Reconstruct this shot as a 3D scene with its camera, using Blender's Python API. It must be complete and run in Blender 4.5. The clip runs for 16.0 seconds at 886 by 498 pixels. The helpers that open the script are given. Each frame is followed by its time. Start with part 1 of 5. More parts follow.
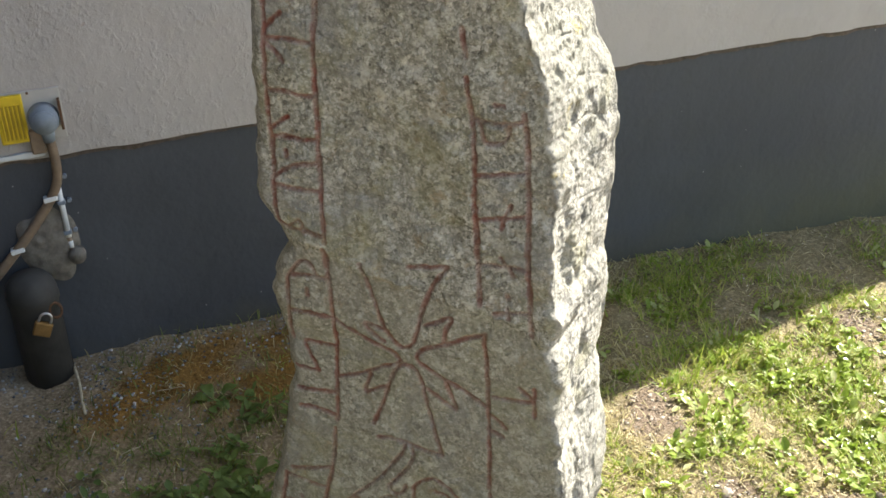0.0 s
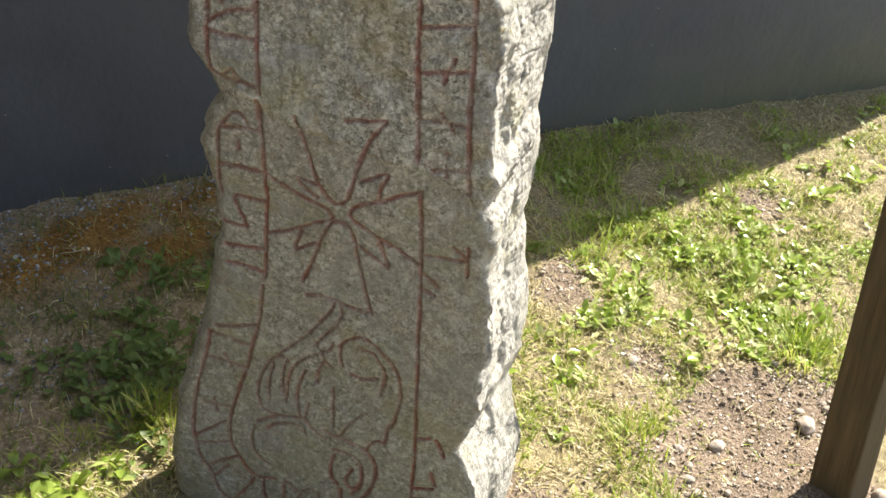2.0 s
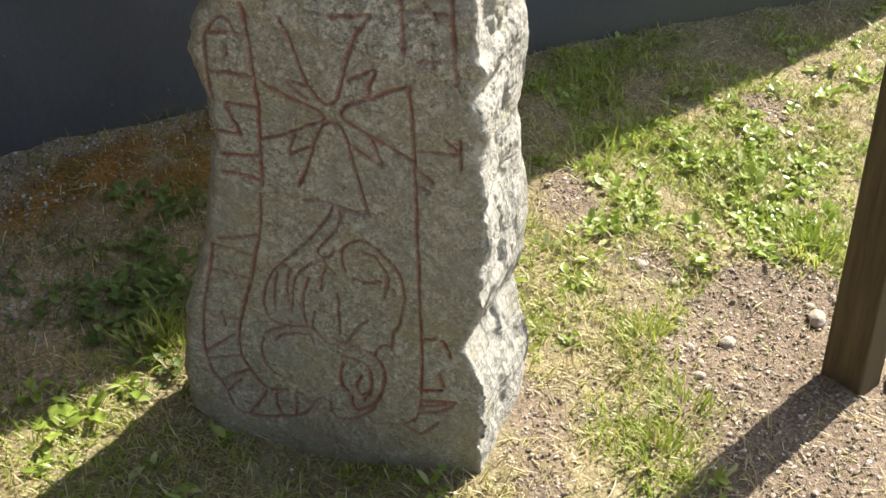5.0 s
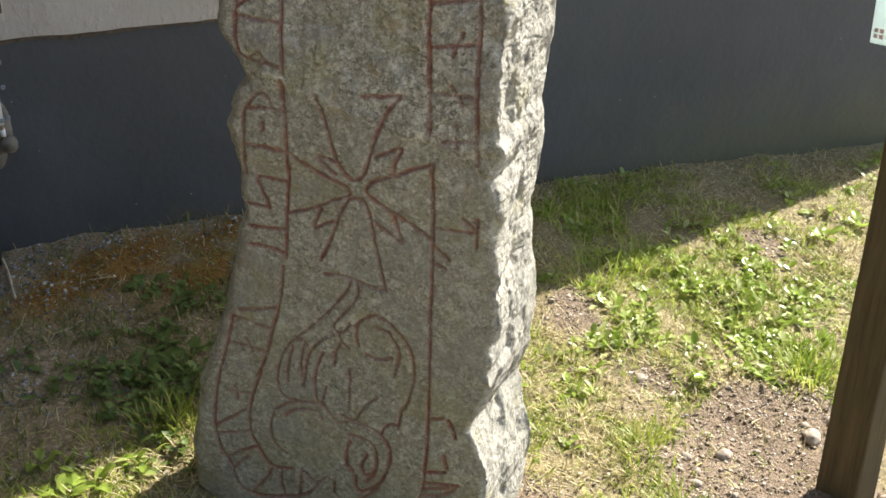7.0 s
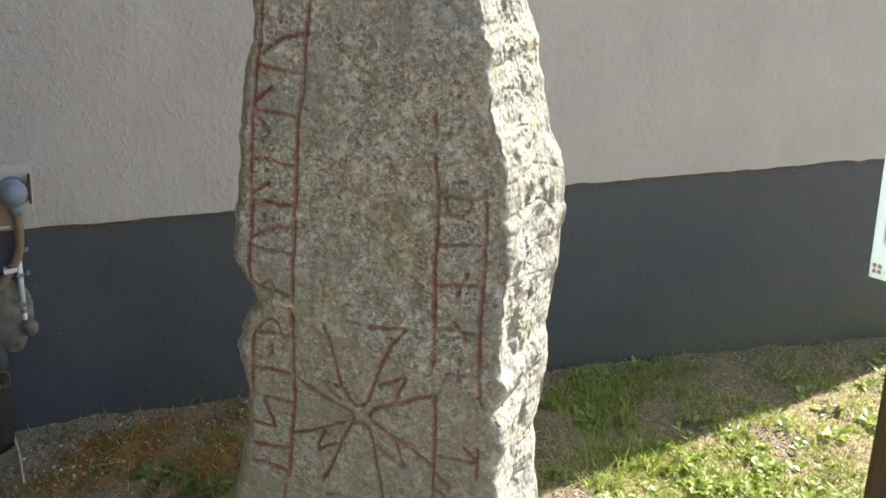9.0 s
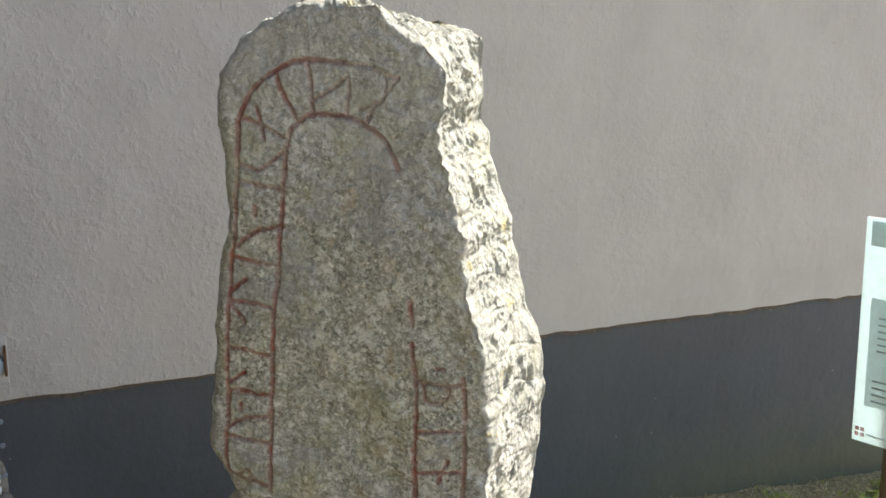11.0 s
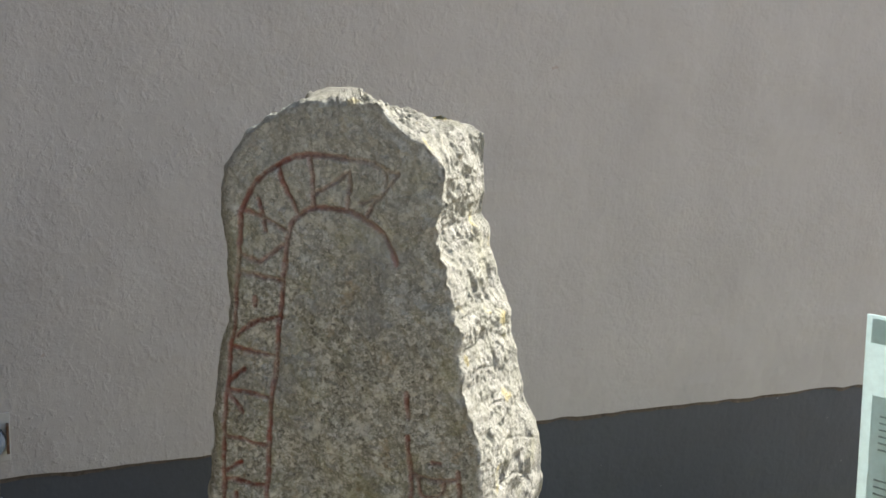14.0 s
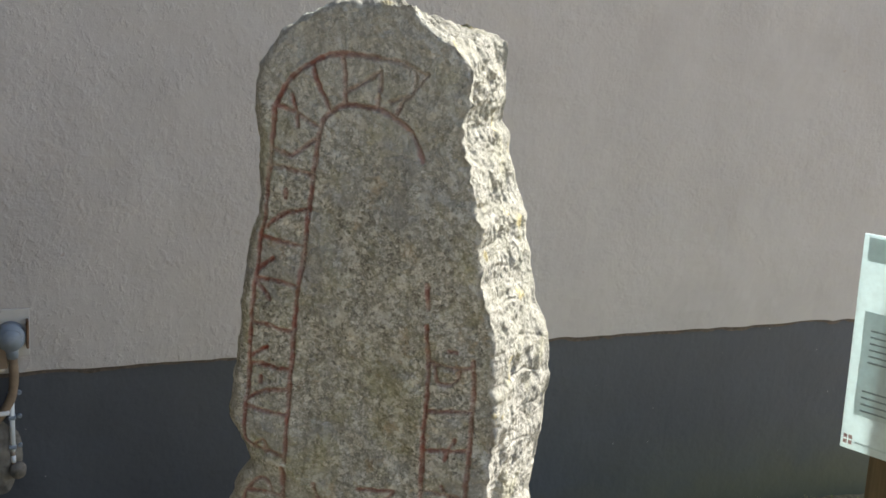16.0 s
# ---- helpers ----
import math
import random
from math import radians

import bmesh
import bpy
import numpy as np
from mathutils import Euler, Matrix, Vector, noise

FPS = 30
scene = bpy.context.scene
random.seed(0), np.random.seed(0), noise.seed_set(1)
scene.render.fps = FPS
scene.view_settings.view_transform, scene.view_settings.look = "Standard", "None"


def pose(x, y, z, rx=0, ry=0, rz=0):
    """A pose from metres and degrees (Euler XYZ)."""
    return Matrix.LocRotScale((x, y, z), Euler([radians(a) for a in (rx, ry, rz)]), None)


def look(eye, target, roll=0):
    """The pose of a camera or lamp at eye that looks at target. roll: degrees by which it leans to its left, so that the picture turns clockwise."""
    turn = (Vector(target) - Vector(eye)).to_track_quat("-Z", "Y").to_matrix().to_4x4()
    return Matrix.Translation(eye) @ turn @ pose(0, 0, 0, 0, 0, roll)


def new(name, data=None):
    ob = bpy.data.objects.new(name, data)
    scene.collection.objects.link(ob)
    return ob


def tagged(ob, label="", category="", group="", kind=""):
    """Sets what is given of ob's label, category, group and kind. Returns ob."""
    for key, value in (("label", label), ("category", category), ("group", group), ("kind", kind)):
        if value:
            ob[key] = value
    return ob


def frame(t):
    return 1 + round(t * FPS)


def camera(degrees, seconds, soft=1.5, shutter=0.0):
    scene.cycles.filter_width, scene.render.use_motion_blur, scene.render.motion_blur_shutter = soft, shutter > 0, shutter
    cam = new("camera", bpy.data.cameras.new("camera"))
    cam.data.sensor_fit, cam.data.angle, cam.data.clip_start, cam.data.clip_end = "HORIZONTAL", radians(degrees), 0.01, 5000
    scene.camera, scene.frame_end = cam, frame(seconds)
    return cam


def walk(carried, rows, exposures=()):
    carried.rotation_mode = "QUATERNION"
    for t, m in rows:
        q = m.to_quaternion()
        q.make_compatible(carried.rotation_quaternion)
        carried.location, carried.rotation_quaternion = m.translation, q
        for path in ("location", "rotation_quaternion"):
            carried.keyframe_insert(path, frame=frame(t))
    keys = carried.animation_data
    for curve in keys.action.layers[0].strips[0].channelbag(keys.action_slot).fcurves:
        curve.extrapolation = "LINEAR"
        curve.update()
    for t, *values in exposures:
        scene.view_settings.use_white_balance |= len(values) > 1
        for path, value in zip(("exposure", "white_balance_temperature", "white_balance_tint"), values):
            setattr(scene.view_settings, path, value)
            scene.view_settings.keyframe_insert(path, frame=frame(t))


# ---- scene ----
# ---------------- camera ----------------
cam = camera(42.8, 16.0, soft=1.6)
walk(cam, [
    (0.0, look((0.5503, -1.3361, 1.5668), (-0.0739, 0.3542, 0.6899), -3.071)),
    (0.5, look((0.5331, -1.3582, 1.5792), (-0.0113, 0.3520, 0.6876), -1.057)),
    (1.0, look((0.4883, -1.3859, 1.5609), (-0.0037, 0.3221, 0.6349), 0.111)),
    (1.5, look((0.4831, -1.3780, 1.5434), (0.0810, 0.3043, 0.5341), 1.477)),
    (2.0, look((0.4808, -1.3619, 1.5265), (0.0794, 0.2884, 0.4704), 1.503)),
    (2.5, look((0.4946, -1.3691, 1.5026), (0.0756, 0.2465, 0.4007), -0.121)),
    (3.0, look((0.5262, -1.3874, 1.5038), (0.1039, 0.2228, 0.3952), 0.137)),
    (3.2, look((0.5136, -1.3906, 1.4970), (0.1037, 0.2137, 0.3753), 1.552)),
    (5.3, look((0.5426, -1.3989, 1.4495), (0.0778, 0.1892, 0.3261), -3.756)),
    (5.5, look((0.5798, -1.3805, 1.4428), (0.0621, 0.1973, 0.3281), -4.333)),
    (6.0, look((0.5942, -1.4143, 1.4477), (0.0806, 0.2618, 0.4850), -0.062)),
    (6.5, look((0.5459, -1.4725, 1.4018), (0.0677, 0.2375, 0.4814), 1.179)),
    (7.0, look((0.5378, -1.5426, 1.3899), (0.0824, 0.1947, 0.5099), 0.770)),
    (7.5, look((0.5355, -1.5716, 1.4345), (0.0718, 0.1787, 0.5801), 3.169)),
    (8.0, look((0.5630, -1.5651, 1.4564), (0.0427, 0.1979, 0.6618), 1.341)),
    (8.2, look((0.5624, -1.5556, 1.4855), (0.0319, 0.2157, 0.7158), 1.956)),
    (10.3, look((0.5555, -1.4959, 1.5738), (0.0412, 0.3670, 1.0461), 0.954)),
    (10.5, look((0.5606, -1.4980, 1.5963), (0.0366, 0.3641, 1.0756), 0.875)),
    (11.0, look((0.5557, -1.4924, 1.6236), (0.0414, 0.3912, 1.1750), 0.543)),
    (11.5, look((0.5640, -1.4932, 1.6318), (0.0531, 0.4073, 1.2574), 0.519)),
    (12.0, look((0.5750, -1.4912, 1.6521), (0.0491, 0.4127, 1.3322), 0.325)),
    (12.5, look((0.5809, -1.4900, 1.6551), (0.0468, 0.4135, 1.3473), 0.392)),
    (13.0, look((0.5776, -1.4907, 1.6611), (0.0473, 0.4135, 1.3513), 0.848)),
    (13.5, look((0.5692, -1.4927, 1.6569), (0.0403, 0.4146, 1.3658), 0.851)),
    (14.0, look((0.5780, -1.4939, 1.6556), (0.0328, 0.4032, 1.3334), 1.350)),
    (14.5, look((0.5817, -1.4932, 1.6214), (0.0286, 0.3891, 1.2325), 0.826)),
    (15.0, look((0.5552, -1.5208, 1.6134), (-0.1015, 0.3171, 1.1891), -0.435)),
    (15.5, look((0.5568, -1.5355, 1.6013), (-0.1379, 0.2902, 1.1721), 1.019)),
    (16.0, look((0.5637, -1.5926, 1.6090), (0.0407, 0.2904, 1.1836), 3.548)),
], exposures=[(0.0, 1.87, 6680, 6), (1.5, 1.85, 6720, 8), (3.0, 1.7, 6720, 8), (5.5, 1.6, 6720, 8), (8.0, 1.75, 6680, 6), (10.5, 1.95, 6560, 6), (11.5, 1.75, 6560, 6), (12.5, 1.5, 6560, 6), (15.0, 1.45, 6560, 6), (16.0, 1.6, 6560, 6)])

# ---------------- light ----------------
SUN_AZ, SUN_EL = radians(57.0), radians(39.0)      # counter-clockwise from +x
sun_dir = Vector((math.cos(SUN_EL) * math.cos(SUN_AZ), math.cos(SUN_EL) * math.sin(SUN_AZ), math.sin(SUN_EL)))
world = bpy.data.worlds.new("sky")
scene.world = world
world.use_nodes = True
sky = world.node_tree.nodes.new("ShaderNodeTexSky")
sky.sky_type, sky.sun_disc = "NISHITA", False
sky.sun_elevation, sky.sun_rotation = SUN_EL, radians(90) - SUN_AZ
sky.air_density, sky.dust_density, sky.ozone_density = 1.0, 1.6, 0.8
background = world.node_tree.nodes["Background"]
world.node_tree.links.new(sky.outputs[0], background.inputs[0])
background.inputs[1].default_value = 0.10
sun = new("sun", bpy.data.lights.new("sun", "SUN"))
sun.data.energy, sun.data.angle, sun.data.color = 5.0, radians(0.55), (1.0, 0.95, 0.88)
sun.matrix_world = look(sun_dir * 30, (0, 0, 0))


# ---------------- materials ----------------
def material(name, roughness=0.8, metallic=0.0, specular=0.35):
    m = bpy.data.materials.new(name)
    m.use_nodes = True
    bsdf = m.node_tree.nodes["Principled BSDF"]
    bsdf.inputs["Roughness"].default_value = roughness
    bsdf.inputs["Metallic"].default_value = metallic
    bsdf.inputs["Specular IOR Level"].default_value = specular
    return m, m.node_tree, bsdf


def coords(nt):
    return nt.nodes.new("ShaderNodeTexCoord").outputs["Object"]


def noise_tex(nt, where, scale, detail=4.0, rough=0.6, kind="FBM", distortion=0.0):
    n = nt.nodes.new("ShaderNodeTexNoise")
    n.noise_type = kind
    n.inputs["Scale"].default_value, n.inputs["Detail"].default_value = scale, detail
    n.inputs["Roughness"].default_value, n.inputs["Distortion"].default_value = rough, distortion
    nt.links.new(where, n.inputs["Vector"])
    return n.outputs["Fac"]


def voronoi(nt, where, scale, out="Distance", feature="F1"):
    n = nt.nodes.new("ShaderNodeTexVoronoi")
    n.feature = feature
    n.inputs["Scale"].default_value = scale
    nt.links.new(where, n.inputs["Vector"])
    return n.outputs[out]


def ramp(nt, fac, stops):
    n = nt.nodes.new("ShaderNodeValToRGB")
    e = n.color_ramp.elements
    while len(e) < len(stops):
        e.new(0.5)
    for k, (at, c) in enumerate(stops):
        e[k].position = at
        e[k].color = (*c, 1) if len(c) == 3 else c
    nt.links.new(fac, n.inputs["Fac"])
    return n.outputs["Color"]


def mix(nt, fac, a, b, blend="MIX"):
    n = nt.nodes.new("ShaderNodeMix")
    n.data_type, n.blend_type = "RGBA", blend
    for sock, v in ((n.inputs[0], fac), (n.inputs[6], a), (n.inputs[7], b)):
        if isinstance(v, (int, float)):
            sock.default_value = v
        elif isinstance(v, tuple):
            sock.default_value = (*v, 1)
        else:
            nt.links.new(v, sock)
    return n.outputs[2]


def calc(nt, op, a, b=0.0):
    n = nt.nodes.new("ShaderNodeMath")
    n.operation = op
    n.use_clamp = op in ("MULTIPLY", "ADD", "SUBTRACT")
    for sock, v in zip(n.inputs, (a, b)):
        if isinstance(v, (int, float)):
            sock.default_value = v
        else:
            nt.links.new(v, sock)
    return n.outputs[0]


def bump(nt, bsdf, height, strength, distance, before=None):
    n = nt.nodes.new("ShaderNodeBump")
    n.inputs["Strength"].default_value, n.inputs["Distance"].default_value = strength, distance
    nt.links.new(height, n.inputs["Height"])
    if before:
        nt.links.new(before, n.inputs["Normal"])
    nt.links.new(n.outputs[0], bsdf.inputs["Normal"])
    return n.outputs[0]


def grey(a):
    return (a, a, a)


def simple(name, colour, roughness=0.6, metallic=0.0, vary=0.25, scale=30.0, relief=0.0):
    m, nt, bsdf = material(name, roughness, metallic)
    c = coords(nt)
    f = noise_tex(nt, c, scale, 5)
    dark = tuple(v * (1 - vary) for v in colour)
    light = tuple(min(1, v * (1 + vary)) for v in colour)
    nt.links.new(ramp(nt, f, [(0.3, dark), (0.7, light)]), bsdf.inputs["Base Color"])
    if relief:
        bump(nt, bsdf, noise_tex(nt, c, scale * 6, 4), 0.6, relief)
    return m


def warp(nt, c, scale, amount):
    """Places shifted by noise, so that cells lose their straight sides."""
    n = nt.nodes.new("ShaderNodeTexNoise")
    n.inputs["Scale"].default_value, n.inputs["Detail"].default_value = scale, 2
    nt.links.new(c, n.inputs["Vector"])
    m = nt.nodes.new("ShaderNodeVectorMath")
    m.operation = "MULTIPLY_ADD"
    nt.links.new(n.outputs["Color"], m.inputs[0])
    m.inputs[1].default_value = (amount, amount, amount)
    nt.links.new(c, m.inputs[2])
    return m.outputs[0]


def channel(nt, colour, k):
    sep = nt.nodes.new("ShaderNodeSeparateColor")
    nt.links.new(colour, sep.inputs[0])
    return sep.outputs[k]


def stretched(nt, c, turn, scale):
    m = nt.nodes.new("ShaderNodeMapping")
    m.inputs["Rotation"].default_value = turn
    m.inputs["Scale"].default_value = scale
    nt.links.new(c, m.inputs["Vector"])
    return m.outputs[0]


def granite():
    """Weathered grey granite with lichen, a greenish film and red paint in the carving."""
    m, nt, bsdf = material("granite", 0.88, 0, 0.25)
    c = coords(nt)
    place = nt.nodes.new("ShaderNodeSeparateXYZ")
    nt.links.new(c, place.inputs[0])
    height = place.outputs[2]
    # crystals of two sizes: dark mica, grey quartz, warm feldspar
    loose = warp(nt, c, 130, 0.006)
    coarse = voronoi(nt, loose, 175, "Color")
    fine = voronoi(nt, warp(nt, c, 300, 0.003), 380, "Color")
    col = ramp(nt, channel(nt, coarse, 0), [(0.0, (0.115, 0.112, 0.095)), (0.22, (0.262, 0.26, 0.222)), (0.55, (0.368, 0.364, 0.318)), (0.82, (0.482, 0.478, 0.425)), (1.0, (0.66, 0.65, 0.60))])
    col = mix(nt, 0.42, col, ramp(nt, channel(nt, fine, 1), [(0.0, (0.08, 0.078, 0.062)), (0.3, (0.25, 0.24, 0.195)), (0.75, (0.42, 0.405, 0.34)), (1.0, (0.72, 0.70, 0.63))]))
    col = mix(nt, ramp(nt, noise_tex(nt, c, 70, 5, 0.75), [(0.47, grey(0)), (0.63, grey(0.45))]), col, (0.16, 0.156, 0.125))
    # pale crusts, olive and slate-grey lichen films with edges of their own
    crusts = ramp(nt, noise_tex(nt, c, 34, 6, 0.75), [(0.55, grey(0)), (0.61, grey(0.62))])
    col = mix(nt, crusts, col, (0.62, 0.62, 0.55))
    olive = ramp(nt, noise_tex(nt, c, 8.5, 7, 0.72, distortion=0.7), [(0.49, grey(0)), (0.62, grey(0.45))])
    col = mix(nt, olive, col, (0.315, 0.305, 0.16))
    slate = ramp(nt, noise_tex(nt, c, 6.3, 7, 0.70, distortion=0.8), [(0.52, grey(0)), (0.60, grey(0.50))])
    col = mix(nt, slate, col, (0.285, 0.29, 0.285))
    rusty = ramp(nt, noise_tex(nt, c, 19, 5, 0.7), [(0.60, grey(0)), (0.70, grey(0.5))])
    col = mix(nt, rusty, col, (0.37, 0.27, 0.15))
    # the cooler, greyer head and the browner, smoother skin below the flaked break
    head = calc(nt, "ADD", calc(nt, "SUBTRACT", height, 0.9), calc(nt, "MULTIPLY", noise_tex(nt, c, 7, 5, 0.65), 0.35))
    col = mix(nt, ramp(nt, head, [(0.55, grey(0)), (0.75, grey(0.42))]), col, (0.40, 0.42, 0.41))
    skin = nt.nodes.new("ShaderNodeAttribute")
    skin.attribute_name = "skin"
    smooth_skin = mix(nt, ramp(nt, channel(nt, coarse, 2), [(0.3, grey(0.35)), (0.9, grey(0.75))]), col, (0.285, 0.272, 0.212))
    face = mix(nt, calc(nt, "MULTIPLY", skin.outputs["Fac"], 0.62), col, smooth_skin)
    splash = calc(nt, "ADD", height, calc(nt, "MULTIPLY", noise_tex(nt, c, 11, 5, 0.65), 0.5))
    face = mix(nt, ramp(nt, splash, [(0.20, grey(0.7)), (0.42, grey(0))]), face, (0.185, 0.165, 0.105))
    # the broken side: clean pale feldspar, long pits with their shade painted grey, a little yellow lichen
    broken = nt.nodes.new("ShaderNodeAttribute")
    broken.attribute_name = "broken"
    fresh = mix(nt, ramp(nt, channel(nt, coarse, 0), [(0.1, grey(0.55)), (0.7, grey(0.15))]), (0.37, 0.355, 0.315), (0.23, 0.218, 0.188))
    fresh = mix(nt, ramp(nt, channel(nt, fine, 0), [(0.78, grey(0)), (0.86, grey(0.5))]), fresh, (0.11, 0.105, 0.095))
    pit_shade = noise_tex(nt, stretched(nt, c, (0.55, 0, 0), (1, 1, 0.55)), 50, 5, 0.65, distortion=0.5)
    fresh = mix(nt, ramp(nt, pit_shade, [(0.57, grey(0)), (0.63, grey(0.85))]), fresh, (0.135, 0.13, 0.122))
    blotch = ramp(nt, noise_tex(nt, c, 10, 5, 0.65), [(0.56, grey(0)), (0.66, grey(0.5))])
    fresh = mix(nt, blotch, fresh, (0.28, 0.265, 0.175))
    lichen = calc(nt, "MULTIPLY", ramp(nt, noise_tex(nt, c, 24, 5, 0.7), [(0.40, grey(0.1)), (0.58, grey(0.75))]), ramp(nt, calc(nt, "SUBTRACT", height, 0.5), [(0.45, grey(0)), (0.65, grey(1))]))
    fresh = mix(nt, lichen, fresh, (0.235, 0.228, 0.185))
    gold = calc(nt, "MULTIPLY", ramp(nt, noise_tex(nt, c, 16, 4), [(0.64, grey(0)), (0.69, grey(0.65))]), ramp(nt, height, [(0.75, grey(0)), (0.95, grey(1))]))
    fresh = mix(nt, gold, fresh, (0.38, 0.31, 0.12))
    # darker tone with a noisy edge at the very top
    crest_tone = calc(nt, "ADD", calc(nt, "SUBTRACT", height, 1.0), calc(nt, "MULTIPLY", noise_tex(nt, c, 45, 4, 0.7), 0.030))
    fresh = mix(nt, ramp(nt, crest_tone, [(0.622, grey(0)), (0.632, grey(0.7))]), fresh, (0.16, 0.155, 0.135))
    col = mix(nt, broken.outputs["Fac"], face, fresh)
    paint = nt.nodes.new("ShaderNodeAttribute")
    paint.attribute_name = "paint"
    worn = calc(nt, "MULTIPLY", paint.outputs["Fac"], ramp(nt, noise_tex(nt, c, 60, 4, 0.7), [(0.30, grey(0.35)), (0.55, grey(1))]))
    red = ramp(nt, noise_tex(nt, c, 25, 3), [(0.35, (0.18, 0.050, 0.036)), (0.65, (0.28, 0.078, 0.055))])
    col = mix(nt, worn, col, red)
    nt.links.new(col, bsdf.inputs["Base Color"])
    first = bump(nt, bsdf, noise_tex(nt, c, 320, 3, 0.65), 0.5, 0.003)
    second = bump(nt, bsdf, channel(nt, coarse, 1), 0.35, 0.0022, first)
    grit = calc(nt, "MULTIPLY", noise_tex(nt, c, 75, 6, 0.75), calc(nt, "SUBTRACT", 1.0, calc(nt, "MULTIPLY", broken.outputs["Fac"], 0.15)))
    bump(nt, bsdf, grit, 0.8, 0.008, second)
    return m


def stucco():
    m, nt, bsdf = material("stucco", 0.93, 0, 0.2)
    c = coords(nt)
    f = noise_tex(nt, c, 3.0, 6, 0.6)
    col = ramp(nt, f, [(0.3, (0.383, 0.355, 0.334)), (0.7, (0.437, 0.406, 0.383))])
    col = mix(nt, ramp(nt, noise_tex(nt, c, 55, 4, 0.7), [(0.62, grey(0)), (0.80, grey(0.5))]), col, (0.35, 0.32, 0.295))
    col = mix(nt, ramp(nt, noise_tex(nt, c, 22, 2), [(0.76, grey(0)), (0.79, grey(0.6))]), col, (0.33, 0.27, 0.24))
    nt.links.new(col, bsdf.inputs["Base Color"])
    first = bump(nt, bsdf, noise_tex(nt, c, 240, 4, 0.7), 0.4, 0.002)
    coarse = calc(nt, "MULTIPLY", noise_tex(nt, c, 46, 5, 0.6, distortion=0.15), ramp(nt, noise_tex(nt, c, 2.2, 3), [(0.38, grey(0.12)), (0.62, grey(1))]))
    second = bump(nt, bsdf, coarse, 0.5, 0.012, first)
    # thrown crumbs, thick on the older stretch of the wall
    place = nt.nodes.new("ShaderNodeSeparateXYZ")
    nt.links.new(c, place.inputs[0])
    older = calc(nt, "ADD", calc(nt, "MULTIPLY", place.outputs[0], -0.9), calc(nt, "MULTIPLY", noise_tex(nt, c, 2.5, 4), 0.9))
    lumps = ramp(nt, noise_tex(nt, stretched(nt, warp(nt, c, 40, 0.012), (0, 0.5, 0), (1, 1, 0.7)), 62, 4, 0.55), [(0.50, grey(0)), (0.66, grey(1))])
    lumps = calc(nt, "MULTIPLY", lumps, ramp(nt, noise_tex(nt, c, 11, 4), [(0.36, grey(0.1)), (0.6, grey(1))]))
    bump(nt, bsdf, calc(nt, "MULTIPLY", lumps, ramp(nt, older, [(0.45, grey(0.05)), (0.85, grey(1))])), 0.45, 0.0038, second)
    return m


def plinth_paint():
    m, nt, bsdf = material("plinth_paint", 0.6, 0, 0.3)
    c = coords(nt)
    col = ramp(nt, noise_tex(nt, c, 4, 5), [(0.3, (0.047, 0.052, 0.063)), (0.7, (0.063, 0.069, 0.081))])
    col = mix(nt, ramp(nt, voronoi(nt, c, 17), [(0.020, grey(0.8)), (0.035, grey(0))]), col, (0.38, 0.38, 0.38))
    splash = nt.nodes.new("ShaderNodeSeparateXYZ")
    nt.links.new(c, splash.inputs[0])
    wave = calc(nt, "ADD", splash.outputs[2], calc(nt, "MULTIPLY", noise_tex(nt, c, 6, 5), 0.22))
    col = mix(nt, ramp(nt, wave, [(0.10, grey(0.75)), (0.27, grey(0))]), col, (0.085, 0.08, 0.05))
    algae = calc(nt, "MULTIPLY", ramp(nt, wave, [(0.12, grey(0.7)), (0.42, grey(0))]), ramp(nt, calc(nt, "ADD", splash.outputs[0], calc(nt, "MULTIPLY", noise_tex(nt, c, 3, 4), 0.4)), [(0.25, grey(0)), (0.75, grey(1))]))
    col = mix(nt, algae, col, (0.088, 0.092, 0.062))
    nt.links.new(col, bsdf.inputs["Base Color"])
    nt.links.new(ramp(nt, noise_tex(nt, c, 8, 4), [(0.3, grey(0.46)), (0.7, grey(0.66))]), bsdf.inputs["Roughness"])
    bump(nt, bsdf, noise_tex(nt, c, 45, 5, 0.62), 0.35, 0.006)
    return m


